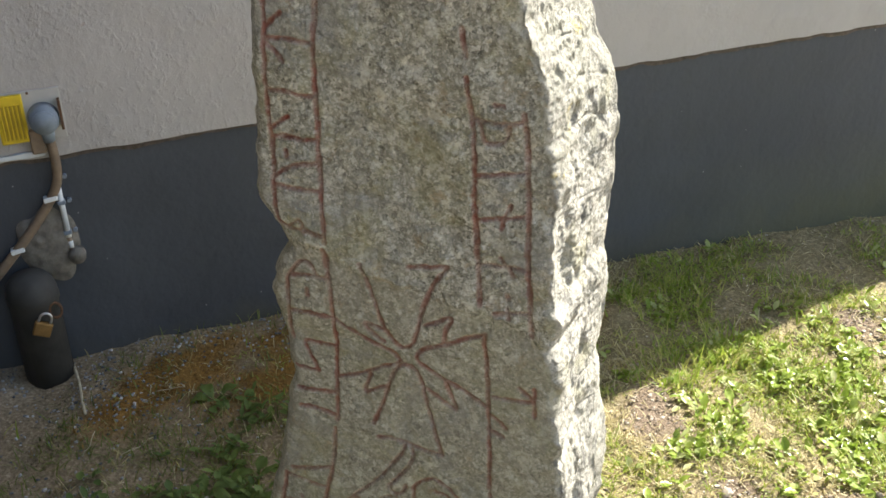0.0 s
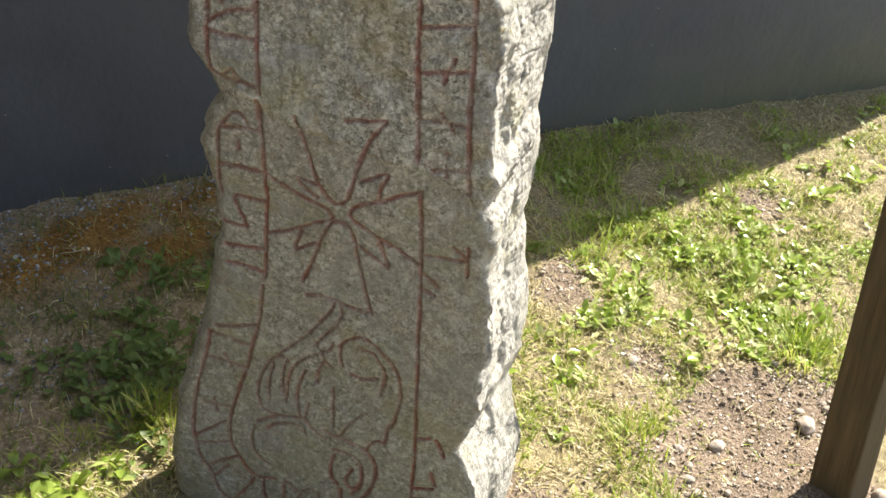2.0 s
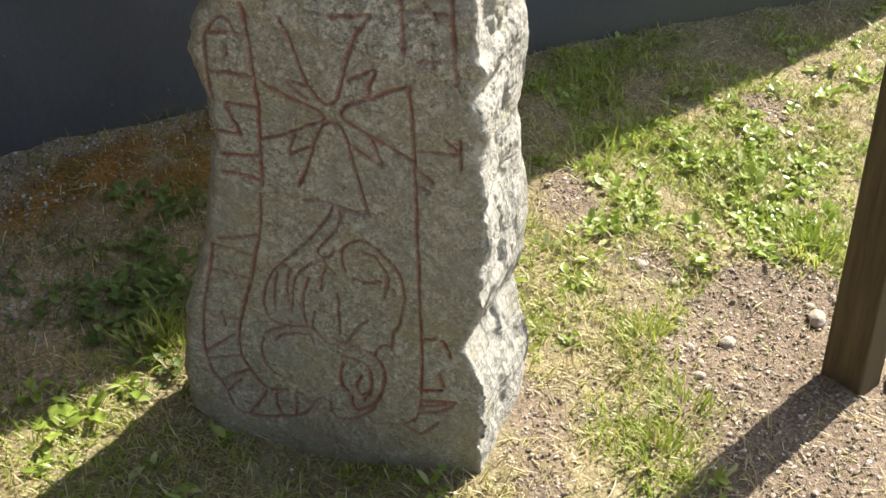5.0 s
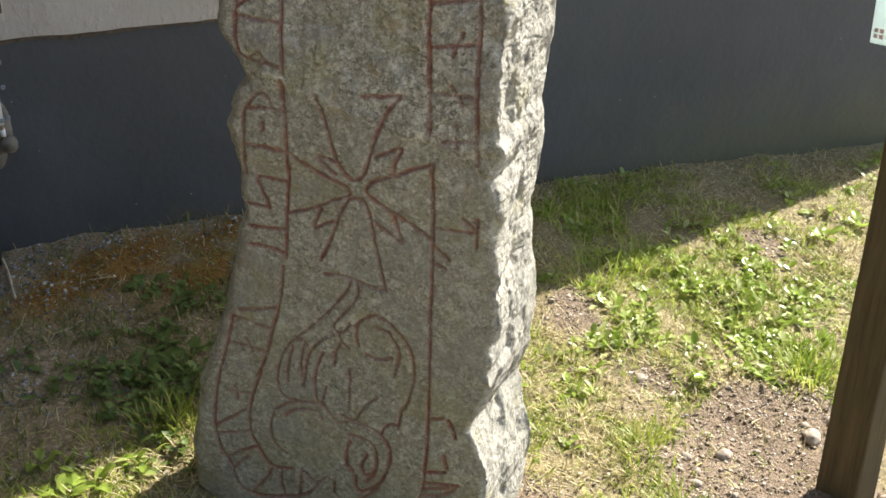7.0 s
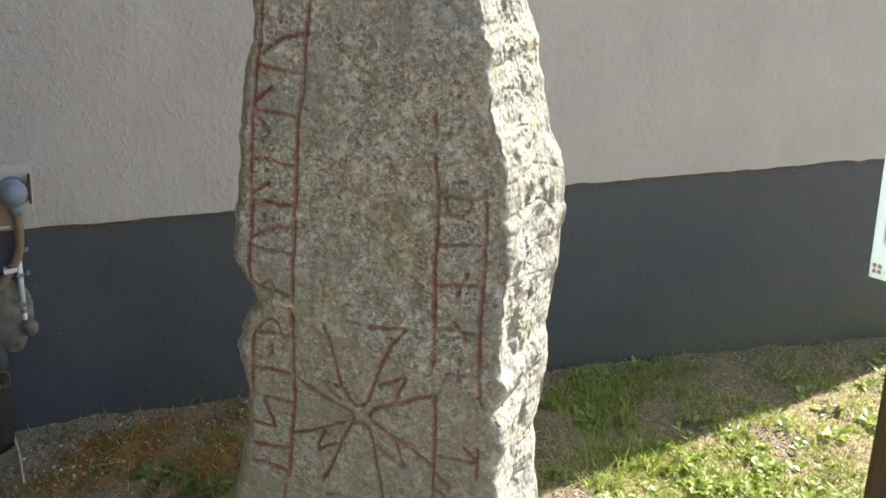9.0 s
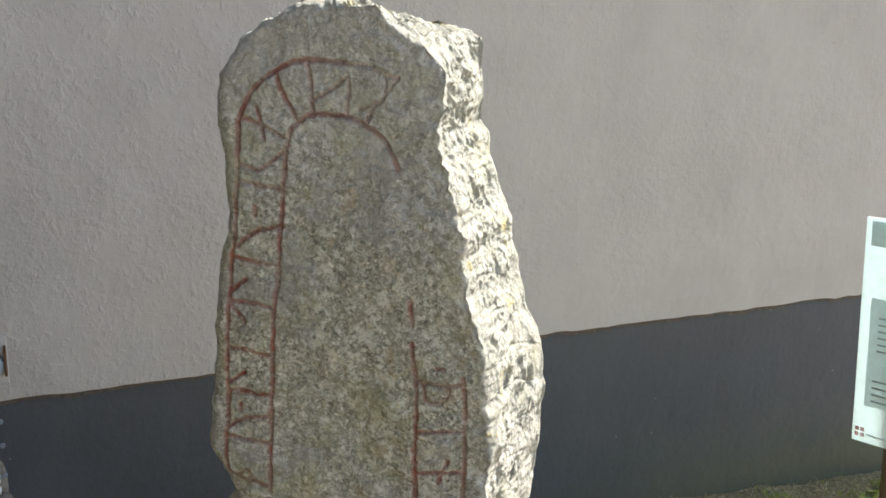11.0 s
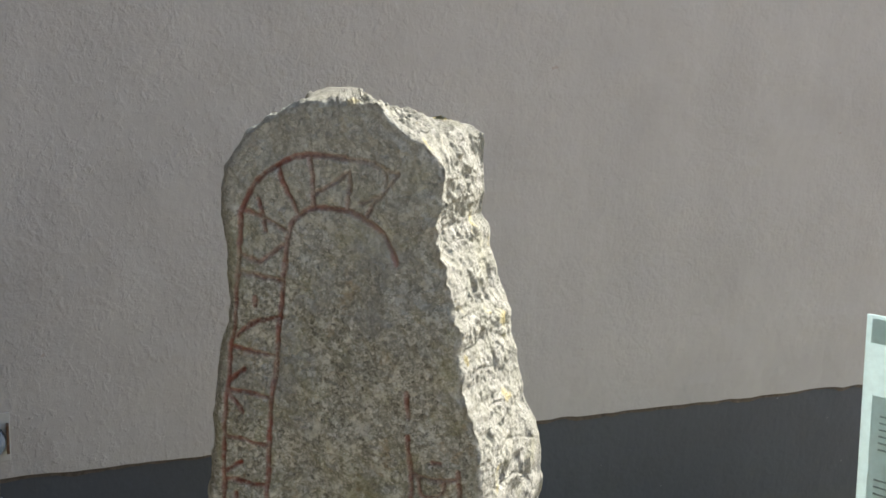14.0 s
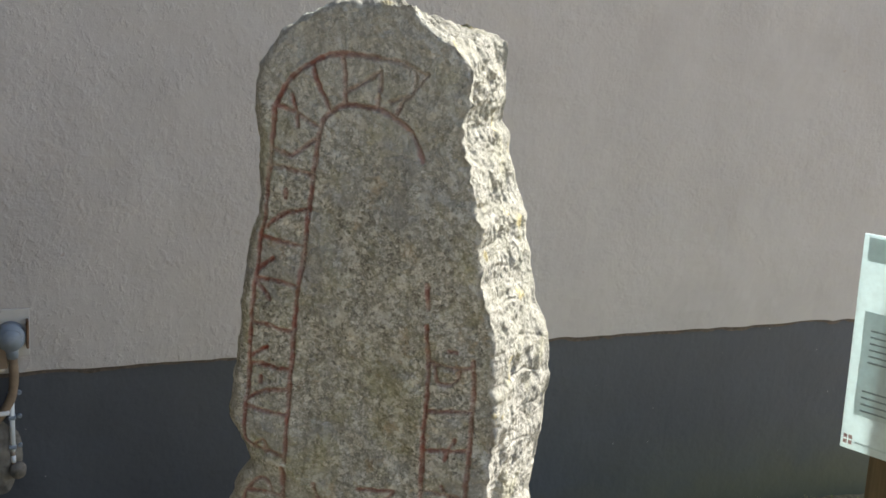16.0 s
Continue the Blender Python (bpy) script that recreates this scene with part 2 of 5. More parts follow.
def soil():
    """Dry sandy soil and thatch, browner earth towards the house, ended at its shadow edge, with an orange-brown moss
    strip along it.
    """
    m, nt, bsdf = material("soil", 0.95, 0, 0.15)
    c = coords(nt)
    fine = noise_tex(nt, c, 130, 5, 0.7)
    sand = ramp(nt, fine, [(0.30, (0.052, 0.04, 0.029)), (0.5, (0.162, 0.12, 0.085)), (0.70, (0.31, 0.245, 0.185))])
    thatch = ramp(nt, noise_tex(nt, c, 70, 6, 0.8, distortion=1.5), [(0.32, (0.05, 0.042, 0.022)), (0.5, (0.20, 0.165, 0.09)), (0.68, (0.44, 0.37, 0.22))])
    bare = nt.nodes.new("ShaderNodeAttribute")
    bare.attribute_name = "bare"
    col = mix(nt, bare.outputs["Fac"], thatch, sand)
    shadow_humus = nt.nodes.new("ShaderNodeAttribute")
    shadow_humus.attribute_name = "shadow_humus"
    dark = ramp(nt, noise_tex(nt, c, 110, 5, 0.7), [(0.3, (0.112, 0.086, 0.052)), (0.55, (0.285, 0.224, 0.145)), (0.78, (0.52, 0.43, 0.32))])
    col = mix(nt, shadow_humus.outputs["Fac"], col, dark)
    moss = nt.nodes.new("ShaderNodeAttribute")
    moss.attribute_name = "moss"
    bounce = nt.nodes.new("ShaderNodeAttribute")
    bounce.attribute_name = "bounce"
    # outer ground, made pale so that it lights the stone's front
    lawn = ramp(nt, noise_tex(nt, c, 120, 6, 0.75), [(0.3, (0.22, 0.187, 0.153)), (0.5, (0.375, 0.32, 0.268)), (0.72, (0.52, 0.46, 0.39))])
    col = mix(nt, bounce.outputs["Fac"], col, lawn)
    rust = ramp(nt, noise_tex(nt, c, 140, 5, 0.7), [(0.3, (0.08, 0.045, 0.014)), (0.6, (0.27, 0.15, 0.04)), (0.8, (0.42, 0.26, 0.08))])
    col = mix(nt, moss.outputs["Fac"], col, rust)
    nt.links.new(col, bsdf.inputs["Base Color"])
    first = bump(nt, bsdf, noise_tex(nt, c, 260, 4, 0.7), 0.6, 0.004)
    bump(nt, bsdf, noise_tex(nt, c, 60, 5, 0.65), 0.7, 0.012, first)
    return m


def leafy(name, a, b, tip=None, gloss=0.45):
    """Blades or leaves; every island has its own shade between a and b."""
    m, nt, bsdf = material(name, gloss, 0, 0.4)
    geo = nt.nodes.new("ShaderNodeNewGeometry")
    stops = [(0.0, a), (0.7, b)]
    if tip:
        stops = [(0.0, a), (0.55, b), (1.0, tip)]
    col = ramp(nt, geo.outputs["Random Per Island"], stops)
    col = mix(nt, ramp(nt, noise_tex(nt, coords(nt), 60, 3), [(0.35, grey(0.0)), (0.7, grey(0.35))]), col, tuple(0.7 * v for v in a))
    nt.links.new(col, bsdf.inputs["Base Color"])
    trans = nt.nodes.new("ShaderNodeBsdfTranslucent")
    nt.links.new(col, trans.inputs["Color"])
    both = nt.nodes.new("ShaderNodeMixShader")
    both.inputs[0].default_value = 0.45
    nt.links.new(bsdf.outputs[0], both.inputs[1])
    nt.links.new(trans.outputs[0], both.inputs[2])
    nt.links.new(both.outputs[0], nt.nodes["Material Output"].inputs["Surface"])
    return m


def island(name, stops, roughness=0.85, grain=150.0, relief=0.002):
    m, nt, bsdf = material(name, roughness, 0, 0.3)
    geo = nt.nodes.new("ShaderNodeNewGeometry")
    c = coords(nt)
    col = ramp(nt, geo.outputs["Random Per Island"], stops)
    col = mix(nt, ramp(nt, noise_tex(nt, c, grain, 4, 0.7), [(0.35, grey(0.45)), (0.6, grey(0))]), col, tuple(0.45 * v for v in stops[0][1]))
    nt.links.new(col, bsdf.inputs["Base Color"])
    bump(nt, bsdf, noise_tex(nt, c, grain * 1.5, 3), 0.4, relief)
    return m


def wood():
    """Old, grey-brown weathered wood with upright grain."""
    m, nt, bsdf = material("weathered_wood", 0.8, 0, 0.25)
    c = coords(nt)
    stretch = nt.nodes.new("ShaderNodeMapping")
    stretch.inputs["Scale"].default_value = (1, 1, 0.06)
    nt.links.new(c, stretch.inputs["Vector"])
    v = stretch.outputs[0]
    f = noise_tex(nt, v, 90, 5, 0.65, distortion=0.4)
    col = ramp(nt, f, [(0.28, (0.05, 0.036, 0.019)), (0.5, (0.085, 0.062, 0.034)), (0.75, (0.125, 0.094, 0.053))])
    col = mix(nt, ramp(nt, noise_tex(nt, c, 9, 4), [(0.45, grey(0)), (0.7, grey(0.5))]), col, (0.06, 0.052, 0.032))
    nt.links.new(col, bsdf.inputs["Base Color"])
    bump(nt, bsdf, f, 0.5, 0.003)
    return m


GRANITE, STUCCO, PLINTH, SOIL, WOOD = granite(), stucco(), plinth_paint(), soil(), wood()
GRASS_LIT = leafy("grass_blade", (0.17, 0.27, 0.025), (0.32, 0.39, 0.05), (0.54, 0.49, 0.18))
# the same grass with the shade left of the stone painted in
GRASS_SHADED = leafy("shaded_grass_blade", (0.11, 0.155, 0.03), (0.20, 0.23, 0.05), (0.30, 0.24, 0.11))
STRAW = leafy("straw", (0.32, 0.26, 0.11), (0.53, 0.46, 0.23), (0.70, 0.64, 0.42), 0.55)
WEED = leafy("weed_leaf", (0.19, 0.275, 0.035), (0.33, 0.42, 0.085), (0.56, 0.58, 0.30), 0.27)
# the ground cover's own dark green, reused as a shaded copy of WEED
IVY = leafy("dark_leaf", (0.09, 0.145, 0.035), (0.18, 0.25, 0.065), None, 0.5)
MOSS = leafy("moss_tuft", (0.14, 0.08, 0.02), (0.31, 0.175, 0.045), (0.46, 0.30, 0.10), 0.8)
PEBBLE = island("pebble", [(0.0, (0.15, 0.115, 0.082)), (0.5, (0.29, 0.235, 0.18)), (0.82, (0.44, 0.375, 0.305)), (1.0, (0.68, 0.63, 0.56))])
DARK_PEBBLE = island("dark_gravel", [(0.0, (0.11, 0.11, 0.112)), (0.6, (0.27, 0.268, 0.265)), (1.0, (0.50, 0.50, 0.49))])
LITTER = leafy("dead_leaf", (0.24, 0.16, 0.08), (0.42, 0.33, 0.20), (0.66, 0.60, 0.46), 0.6)
PLATE_WHITE = leafy("sign_white", (0.70, 0.80, 0.82), (0.70, 0.80, 0.82), None, 0.35)
PANEL_TINT = leafy("sign_panel", (0.60, 0.70, 0.715), (0.60, 0.70, 0.715), None, 0.4)
INK = leafy("sign_ink", (0.30, 0.36, 0.37), (0.30, 0.36, 0.37), None, 0.5)
SIGN_RED = leafy("sign_red", (0.56, 0.40, 0.40), (0.56, 0.40, 0.40), None, 0.5)
BOX_GREY = simple("grey_plastic", (0.19, 0.22, 0.26), 0.5, 0, 0.15, 40)
PLATE_GREY = simple("painted_plate", (0.44, 0.42, 0.39), 0.6, 0, 0.08, 20)
YELLOW = simple("yellow_plastic", (0.62, 0.43, 0.02), 0.5, 0, 0.12, 40)
RIB_SHADE = simple("yellow_rib_shadow_paint", (0.36, 0.24, 0.02), 0.6, 0, 0.15, 60)
CABLE = simple("brown_cable", (0.20, 0.145, 0.10), 0.6, 0, 0.2, 50, 0.001)
WHITE_TUBE = simple("white_plastic", (0.62, 0.64, 0.66), 0.4, 0, 0.08, 40)
MORTAR = simple("mortar", (0.165, 0.15, 0.13), 0.95, 0, 0.35, 45, 0.004)
BLACK = simple("black_rubber", (0.042, 0.041, 0.039), 0.7, 0, 0.3, 20)
BRASS = simple("tarnished_brass", (0.24, 0.14, 0.05), 0.6, 0.5, 0.2, 60)
STEEL = simple("worn_steel", (0.55, 0.55, 0.55), 0.35, 0.9, 0.15, 60)
RUST = simple("rusty_steel", (0.13, 0.07, 0.04), 0.85, 0.2, 0.4, 50, 0.001)
EDGE_SHADOW = simple("render_edge_shadow", (0.10, 0.08, 0.065), 0.95, 0, 0.4, 60, 0.003)
FIELD_STONE = simple("field_stone", (0.31, 0.26, 0.21), 0.85, 0, 0.25, 90, 0.002)
STALK = simple("dry_stalk", (0.40, 0.35, 0.25), 0.8, 0, 0.25, 60)
SKY_BLOCK = simple("dark_sky_block", (0.05, 0.045, 0.04), 0.85, 0, 0.3, 3)
ROOF = simple("roof_sheet", (0.12, 0.11, 0.11), 0.6, 0.2, 0.2, 3)


# ---------------- small tools ----------------
def link_mesh(name, verts, faces, mat, parent=None, smooth=False):
    me = bpy.data.meshes.new(name)
    me.from_pydata([tuple(v) for v in verts] if not isinstance(verts, list) else verts, [], faces)
    me.materials.append(mat)
    if smooth:
        me.polygons.foreach_set("use_smooth", [True] * len(me.polygons))
    me.update()
    ob = new(name, me)
    if parent is not None:
        ob.parent = parent
    return ob


def part(name, bm, mat, parent=None, label="", smooth=False):
    me = bpy.data.meshes.new(name)
    bmesh.ops.recalc_face_normals(bm, faces=bm.faces)
    bm.to_mesh(me)
    bm.free()
    me.materials.append(mat)
    if smooth:
        me.polygons.foreach_set("use_smooth", [True] * len(me.polygons))
    ob = new(name, me)
    if parent is not None:
        ob.parent = parent
    return tagged(ob, label)


def box(x0, x1, y0, y1, z0, z1, bevel=0.0, segments=2):
    bm = bmesh.new()
    bmesh.ops.create_cube(bm, size=1, matrix=Matrix.Translation(((x0 + x1) / 2, (y0 + y1) / 2, (z0 + z1) / 2)) @ Matrix.Diagonal((x1 - x0, y1 - y0, z1 - z0, 1)))
    if bevel:
        bmesh.ops.bevel(bm, geom=list(bm.edges), offset=bevel, segments=segments, affect="EDGES", profile=0.5)
    return bm


def tube(points, radius, sides=10, taper=1.0):
    """A capped tube along points."""
    bm = bmesh.new()
    pts = [Vector(p) for p in points]
    rings = []
    for k, p in enumerate(pts):
        d = (pts[min(k + 1, len(pts) - 1)] - pts[max(k - 1, 0)]).normalized()
        a = d.orthogonal().normalized() if k == 0 else (last - d * last.dot(d)).normalized()
        last = a
        b = d.cross(a)
        r = radius * (1 + (taper - 1) * k / max(1, len(pts) - 1))
        rings.append([bm.verts.new(p + r * (math.cos(s) * a + math.sin(s) * b)) for s in (2 * math.pi * n / sides for n in range(sides))])
    for q, w in zip(rings, rings[1:]):
        for n in range(sides):
            bm.faces.new((q[n], q[(n + 1) % sides], w[(n + 1) % sides], w[n]))
    bm.faces.new(rings[0])
    bm.faces.new(rings[-1])
    return bm


def smooth_line(points, n=6):
    """Catmull-Rom through points."""
    p = [Vector(q) for q in points]
    p = [2 * p[0] - p[1]] + p + [2 * p[-1] - p[-2]]
    out = []
    for a, b, c, d in zip(p, p[1:], p[2:], p[3:]):
        for k in range(n):
            t = k / n
            out.append(0.5 * (2 * b + (c - a) * t + (2 * a - 5 * b + 4 * c - d) * t * t + (3 * b - a - 3 * c + d) * t ** 3))
    return out + [p[-2]]


def lattice(i, j, k, seed):
    h = (i * 73856093) ^ (j * 19349663) ^ (k * 83492791) ^ (seed * 2654435761)
    h = (h ^ (h >> 13)) * 1274126177
    return ((h ^ (h >> 16)) & 0xFFFF) / 32767.5 - 1


def value_noise(x, y, z, scale, seed=1):
    """Smooth noise from -1 to 1 for arrays of places."""
    x, y, z = x * scale + 1000, y * scale + 1000, z * scale + 1000
    i, j, k = (np.floor(v).astype(np.int64) for v in (x, y, z))
    u, v, w = x - i, y - j, z - k
    u, v, w = (s * s * (3 - 2 * s) for s in (u, v, w))
    total = 0
    for a in (0, 1):
        for b in (0, 1):
            for c in (0, 1):
                total = total + lattice(i + a, j + b, k + c, seed) * (u if a else 1 - u) * (v if b else 1 - v) * (w if c else 1 - w)
    return total


def fbm(x, y, z, scale, octaves=4, seed=1, gain=0.5):
    return sum(gain ** o * value_noise(x, y, z, scale * 2.03 ** o, seed + o) for o in range(octaves))


def ridged(x, y, z, scale, octaves=5, seed=1, gain=0.55):
    """Broken faces with sharp creases."""
    return sum(gain ** o * (0.7 - 2 * np.abs(value_noise(x, y, z, scale * 2.07 ** o, seed + o))) for o in range(octaves))


# ---------------- lie of the land ----------------
WALL_Y, WALL_M = 1.653, 0.80
along = Vector((1, WALL_M, 0)).normalized()
out_of_wall = Vector((along.y, -along.x, 0))
WALL = Matrix((( along.x, -out_of_wall.x, 0, 0), (along.y, -out_of_wall.y, 0, WALL_Y), (0, 0, 1, 0), (0, 0, 0, 1)))  # x along the wall, y into the house
CORNER = 1.835


def ground_z(x, y):
    """Falls gently to the right of the stone and rises to the house."""
    by_wall = 0.034 * np.exp(-(wall_gap(x, y) / 0.55) ** 2) * np.clip(x + 0.15, 0, 1.3)
    return 0.001 - 0.112 * 5 * np.tanh(x / 5) + 0.024 * 4 * np.tanh(y / 4) + by_wall - 0.048 * np.clip(-(x + 0.55) / 0.65, 0, 1)


def surface_z(x, y):
    """The ground with its small hollows and a shallow dip before the stone's foot."""
    close = np.clip(3.2 - np.hypot(x, y), 0, 1)
    heap = 0.006 * np.exp(-(np.maximum(np.hypot((x + 0.06) / 0.36, (y - 0.13) / 0.2) - 1, 0) / 0.25) ** 2)
    heap = heap - 0.045 * np.exp(-((x + 0.12) / 0.20) ** 2 - ((y + 0.03) / 0.16) ** 2)
    return ground_z(x, y) + close * (0.010 * patchy(x, y, 5, 3) + 0.005 * patchy(x, y, 28, 4)) + heap


def wall_gap(x, y):
    """Metres in front of the wall's face."""
    return -(y - WALL_Y - WALL_M * x) / math.sqrt(1 + WALL_M ** 2)


def patchy(x, y, scale, seed):
    return fbm(x, y, 0 * x, scale, 4, seed)


def bare_amount(x, y):
    """The trodden sandy patch beside the sign's post."""
    d = np.hypot((x - 0.74) / 0.26, (y - 0.42) / 0.46) + 0.28 * patchy(x, y, 7, 11)
    d2 = np.hypot((x - 0.44) / 0.13, (y - 0.72) / 0.14) + 0.3 * patchy(x, y, 9, 12)
    d3 = np.hypot((x - 0.22) / 0.10, (y - 0.92) / 0.16) + 0.45 * patchy(x, y, 10, 13)
    d4 = np.hypot((x - 0.29) / 0.13, (y - 0.13) / 0.24) + 0.5 * patchy(x, y, 9, 14)
    d5 = np.hypot((x - 0.68) / 0.14, (y - 1.55) / 0.10) + 0.5 * patchy(x, y, 9, 15)
    spots = np.maximum(np.maximum(0.6 * (0.95 - d3) / 0.4, 0.7 * (0.85 - d4) / 0.4), np.maximum(0.6 * (0.9 - d5) / 0.4, (0.95 - d2) / 0.4))
    return np.clip(np.maximum((1.05 - d) / 0.22, spots), 0, 1)


def shadow_humus_amount(x, y):
    """Browner earth on the side of the stone away from the sign, its edge laid along the house's cast shadow."""
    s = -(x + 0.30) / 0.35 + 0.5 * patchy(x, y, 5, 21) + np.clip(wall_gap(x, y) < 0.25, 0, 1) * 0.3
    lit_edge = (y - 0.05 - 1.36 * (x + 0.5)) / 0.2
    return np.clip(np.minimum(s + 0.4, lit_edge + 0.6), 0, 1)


def bounce_amount(x, y):
    """Unseen ground farther out, made as pale gravel to throw light back onto the stone."""
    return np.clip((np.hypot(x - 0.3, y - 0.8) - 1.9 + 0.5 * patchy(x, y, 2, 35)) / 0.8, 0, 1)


def moss_amount(x, y):
    g = wall_gap(x, y)
    a = x / along.x
    strip = np.exp(-((g - 0.21 + 0.05 * patchy(x, y, 6, 33)) / 0.15) ** 2) * np.clip((a + 1.36) / 0.15, 0, 1) * np.clip((0.1 - a) / 0.3, 0, 1)
    return np.clip(1.5 * strip + 1.3 * patchy(x, y, 9, 31) * strip, 0, 1)


def make_ground():
    near = np.arange(-2.2, 2.9, 0.022)
    far = np.array([3.2, 4, 5.5, 8, 12, 20, 40, 90, 250, 900, 3000])
    gx = np.concatenate((-far[::-1], near, far))
    gy = np.concatenate((-far[::-1], np.arange(-2.6, 3.1, 0.022), far + 0.3))
    X, Y = np.meshgrid(gx, gy)
    Z = surface_z(X, Y)
    n = len(gx)
    idx = np.arange(X.size).reshape(X.shape)
    faces = np.stack((idx[:-1, :-1], idx[:-1, 1:], idx[1:, 1:], idx[1:, :-1]), -1).reshape(-1, 4)
    ob = link_mesh("ground", np.stack((X, Y, Z), -1).reshape(-1, 3).tolist(), faces.tolist(), SOIL, smooth=True)
    for key, fn in (("bare", bare_amount), ("shadow_humus", shadow_humus_amount), ("moss", moss_amount), ("bounce", bounce_amount)):
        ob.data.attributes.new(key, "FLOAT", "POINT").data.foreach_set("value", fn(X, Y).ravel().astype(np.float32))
    return tagged(ob, "sandy soil with dry thatch, sloping gently along a house", "ground", kind="structure")


make_ground()


# ---------------- the house ----------------
def shadow_lean(ob):
    """Leans the unseen house end inward as it rises, shaped only to fit its shadow edge."""
    for v in ob.data.vertices:
        k = min(1.0, max(0.0, (v.co.x - 1.45) / (CORNER - 1.45)))
        v.co.x -= k * (0.216 * max(0.0, v.co.z) + 0.42 * max(0.0, v.co.z - 2.2))


def wall_sheet(name, s0, s1, z0, z1, face, depth, mat, step, rough, ragged=0.0, base=0.0):
    """An upright slab along the wall: face is its front's distance before the wall's plane."""
    ss = np.arange(s0, s1 + step / 2, step)
    zz = np.linspace(0, 1, max(2, int((z1 - z0) / step)))
    S, T = np.meshgrid(ss, zz)
    low = z0 + ragged * (fbm(S[0], 0 * S[0], 0 * S[0], 22, 4, 5) + 0.6 * fbm(S[0], 0 * S[0], 0 * S[0], 3, 2, 6)) + base * S[0]
    Z = low[None, :] + T * (z1 - low)[None, :]
    Y = -face + rough * fbm(S, 0 * S, Z, 9, 4, 7)
    front = np.stack((S, Y, Z), -1).reshape(-1, 3)
    back = np.stack((S, 0 * S + depth, Z), -1).reshape(-1, 3)
    idx = np.arange(S.size).reshape(S.shape)
    quads = np.stack((idx[:-1, :-1], idx[:-1, 1:], idx[1:, 1:], idx[1:, :-1]), -1).reshape(-1, 4).tolist()
    n = S.size
    faces = quads + [tuple(v + n for v in reversed(q)) for q in quads]
    rim = list(idx[0, :]) + list(idx[1:, -1]) + list(idx[-1, -2::-1]) + list(idx[-2:0:-1, 0])
    faces += [(int(a), int(a) + n, int(b) + n, int(b)) for a, b in zip(rim, rim[1:] + rim[:1])]
    ob = link_mesh(name, np.vstack((front, back)).tolist(), faces, mat)
    shadow_lean(ob)
    ob.matrix_world = WALL
    return ob


P_TOP = 0.643
tagged(wall_sheet("wall_front", -2.6, CORNER, P_TOP, 3.2, 0.010, 0.30, STUCCO, 0.03, 0.0025, 0.003), "rough pinkish-grey rendered house wall", "wall", kind="structure")
tagged(wall_sheet("plinth", -2.6, CORNER - 0.004, -0.25, P_TOP - 0.004, 0.0, 0.29, PLINTH, 0.03, 0.0018), "dark blue-grey painted plinth with splashed, mossy foot", "plinth", kind="structure")
# dark brown strip that paints in the shadow line under the render's edge
tagged(wall_sheet("trim", -2.6, CORNER - 0.002, P_TOP - 0.011, P_TOP + 0.004, 0.003, 0.05, EDGE_SHADOW, 0.02, 0.003, 0.006), "crumbled brown render edge above the plinth, its shadow line painted in", "trim", kind="structure")


def house_shell():
    # unseen rest of the house, tall enough to shade the ground on the left
    for name, b in (("wall_end", box(CORNER - 0.3, CORNER - 0.002, 0.31, 7.0, -0.9, 6.0)),
                    ("wall_upper", box(-9.0, CORNER - 0.003, 0.006, 0.3, 3.204, 6.0)),
                    ("wall_far_end", box(-9.0, -2.604, 0.006, 0.3, -0.6, 3.2)),
                    # added out of view to darken the wall and ground on the left
                    ("wall_sky_block", box(-2.42, -2.12, -5.0, -0.02, -0.6, 7.5)),
                    ("wall_back", box(-9.0, CORNER - 0.302, 6.7, 7.0, -0.9, 6.0))):
        ob = part(name, b, SKY_BLOCK if name == "wall_sky_block" else STUCCO)
        shadow_lean(ob)
        ob.matrix_world = WALL
        tagged(ob, "unseen dark wall added to hold skylight off the house's left" if name == "wall_sky_block" else "plain rendered house wall", "wall", kind="structure")
    ob = part("roof", box(-9.0, CORNER, 0.0, 7.0, 6.004, 6.15), ROOF)
    shadow_lean(ob)
    ob.matrix_world = WALL
    tagged(ob, "flat dark roof sheet", "roof", kind="structure")


house_shell()


# ---------------- the rune stone ----------------
BAND_ARCH = (
    "94,1507 79,1515 60,1522 35,1525 2,1528 -27,1529 -44,1527 -59,1522 -77,1512 -94,1501 -111,1485 -122,1469 -131,1451 -135,1437 -137,1409 -139,1380 -141,1350",
    "96,1383 91,1398 84,1410 74,1427 63,1436 49,1443 32,1452 24,1454 3,1455 -14,1456 -27,1455 -40,1448 -53,1438 -59,1428 -62,1417 -65,1401 -68,1376 -71,1347",
)
BAND_LEFT = (
    "-141,1350 -145,1316 -148,1273 -156,1238 -159,1212 -163,1185 -167,1158 -169,1131 -172,1094 -175,1057 -175,1020 -178,982 -182,944 -183,915 -177,905 -167,898",
    "-71,1347 -74,1322 -78,1280 -83,1237 -88,1197 -95,1153 -100,1103 -102,1058 -105,1012 -108,970 -109,927 -109,882",
    "-113,870 -114,839",
)
RUNES_ARCH = (
    "-30,1527 -26,1502 -25,1475 -25,1455",
    "-25,1475 -10,1482 3,1490 15,1498 27,1507",
    "29,1508 28,1485 24,1465 25,1454",
    "99,1509 87,1493 74,1477 62,1466 55,1449",
    "79,1514 82,1500 79,1485",
    "44,1465 59,1470 74,1477",
    "-74,1511 -70,1493 -64,1477 -57,1465 -48,1444",
    "-135,1446 -123,1445 -108,1441 -88,1432 -64,1419",
    "-107,1463 -101,1439 -97,1419",
    "-65,1403 -83,1391 -97,1380 -106,1374 -117,1376 -138,1382",
    "-140,1357 -115,1354 -93,1351 -70,1347",
)
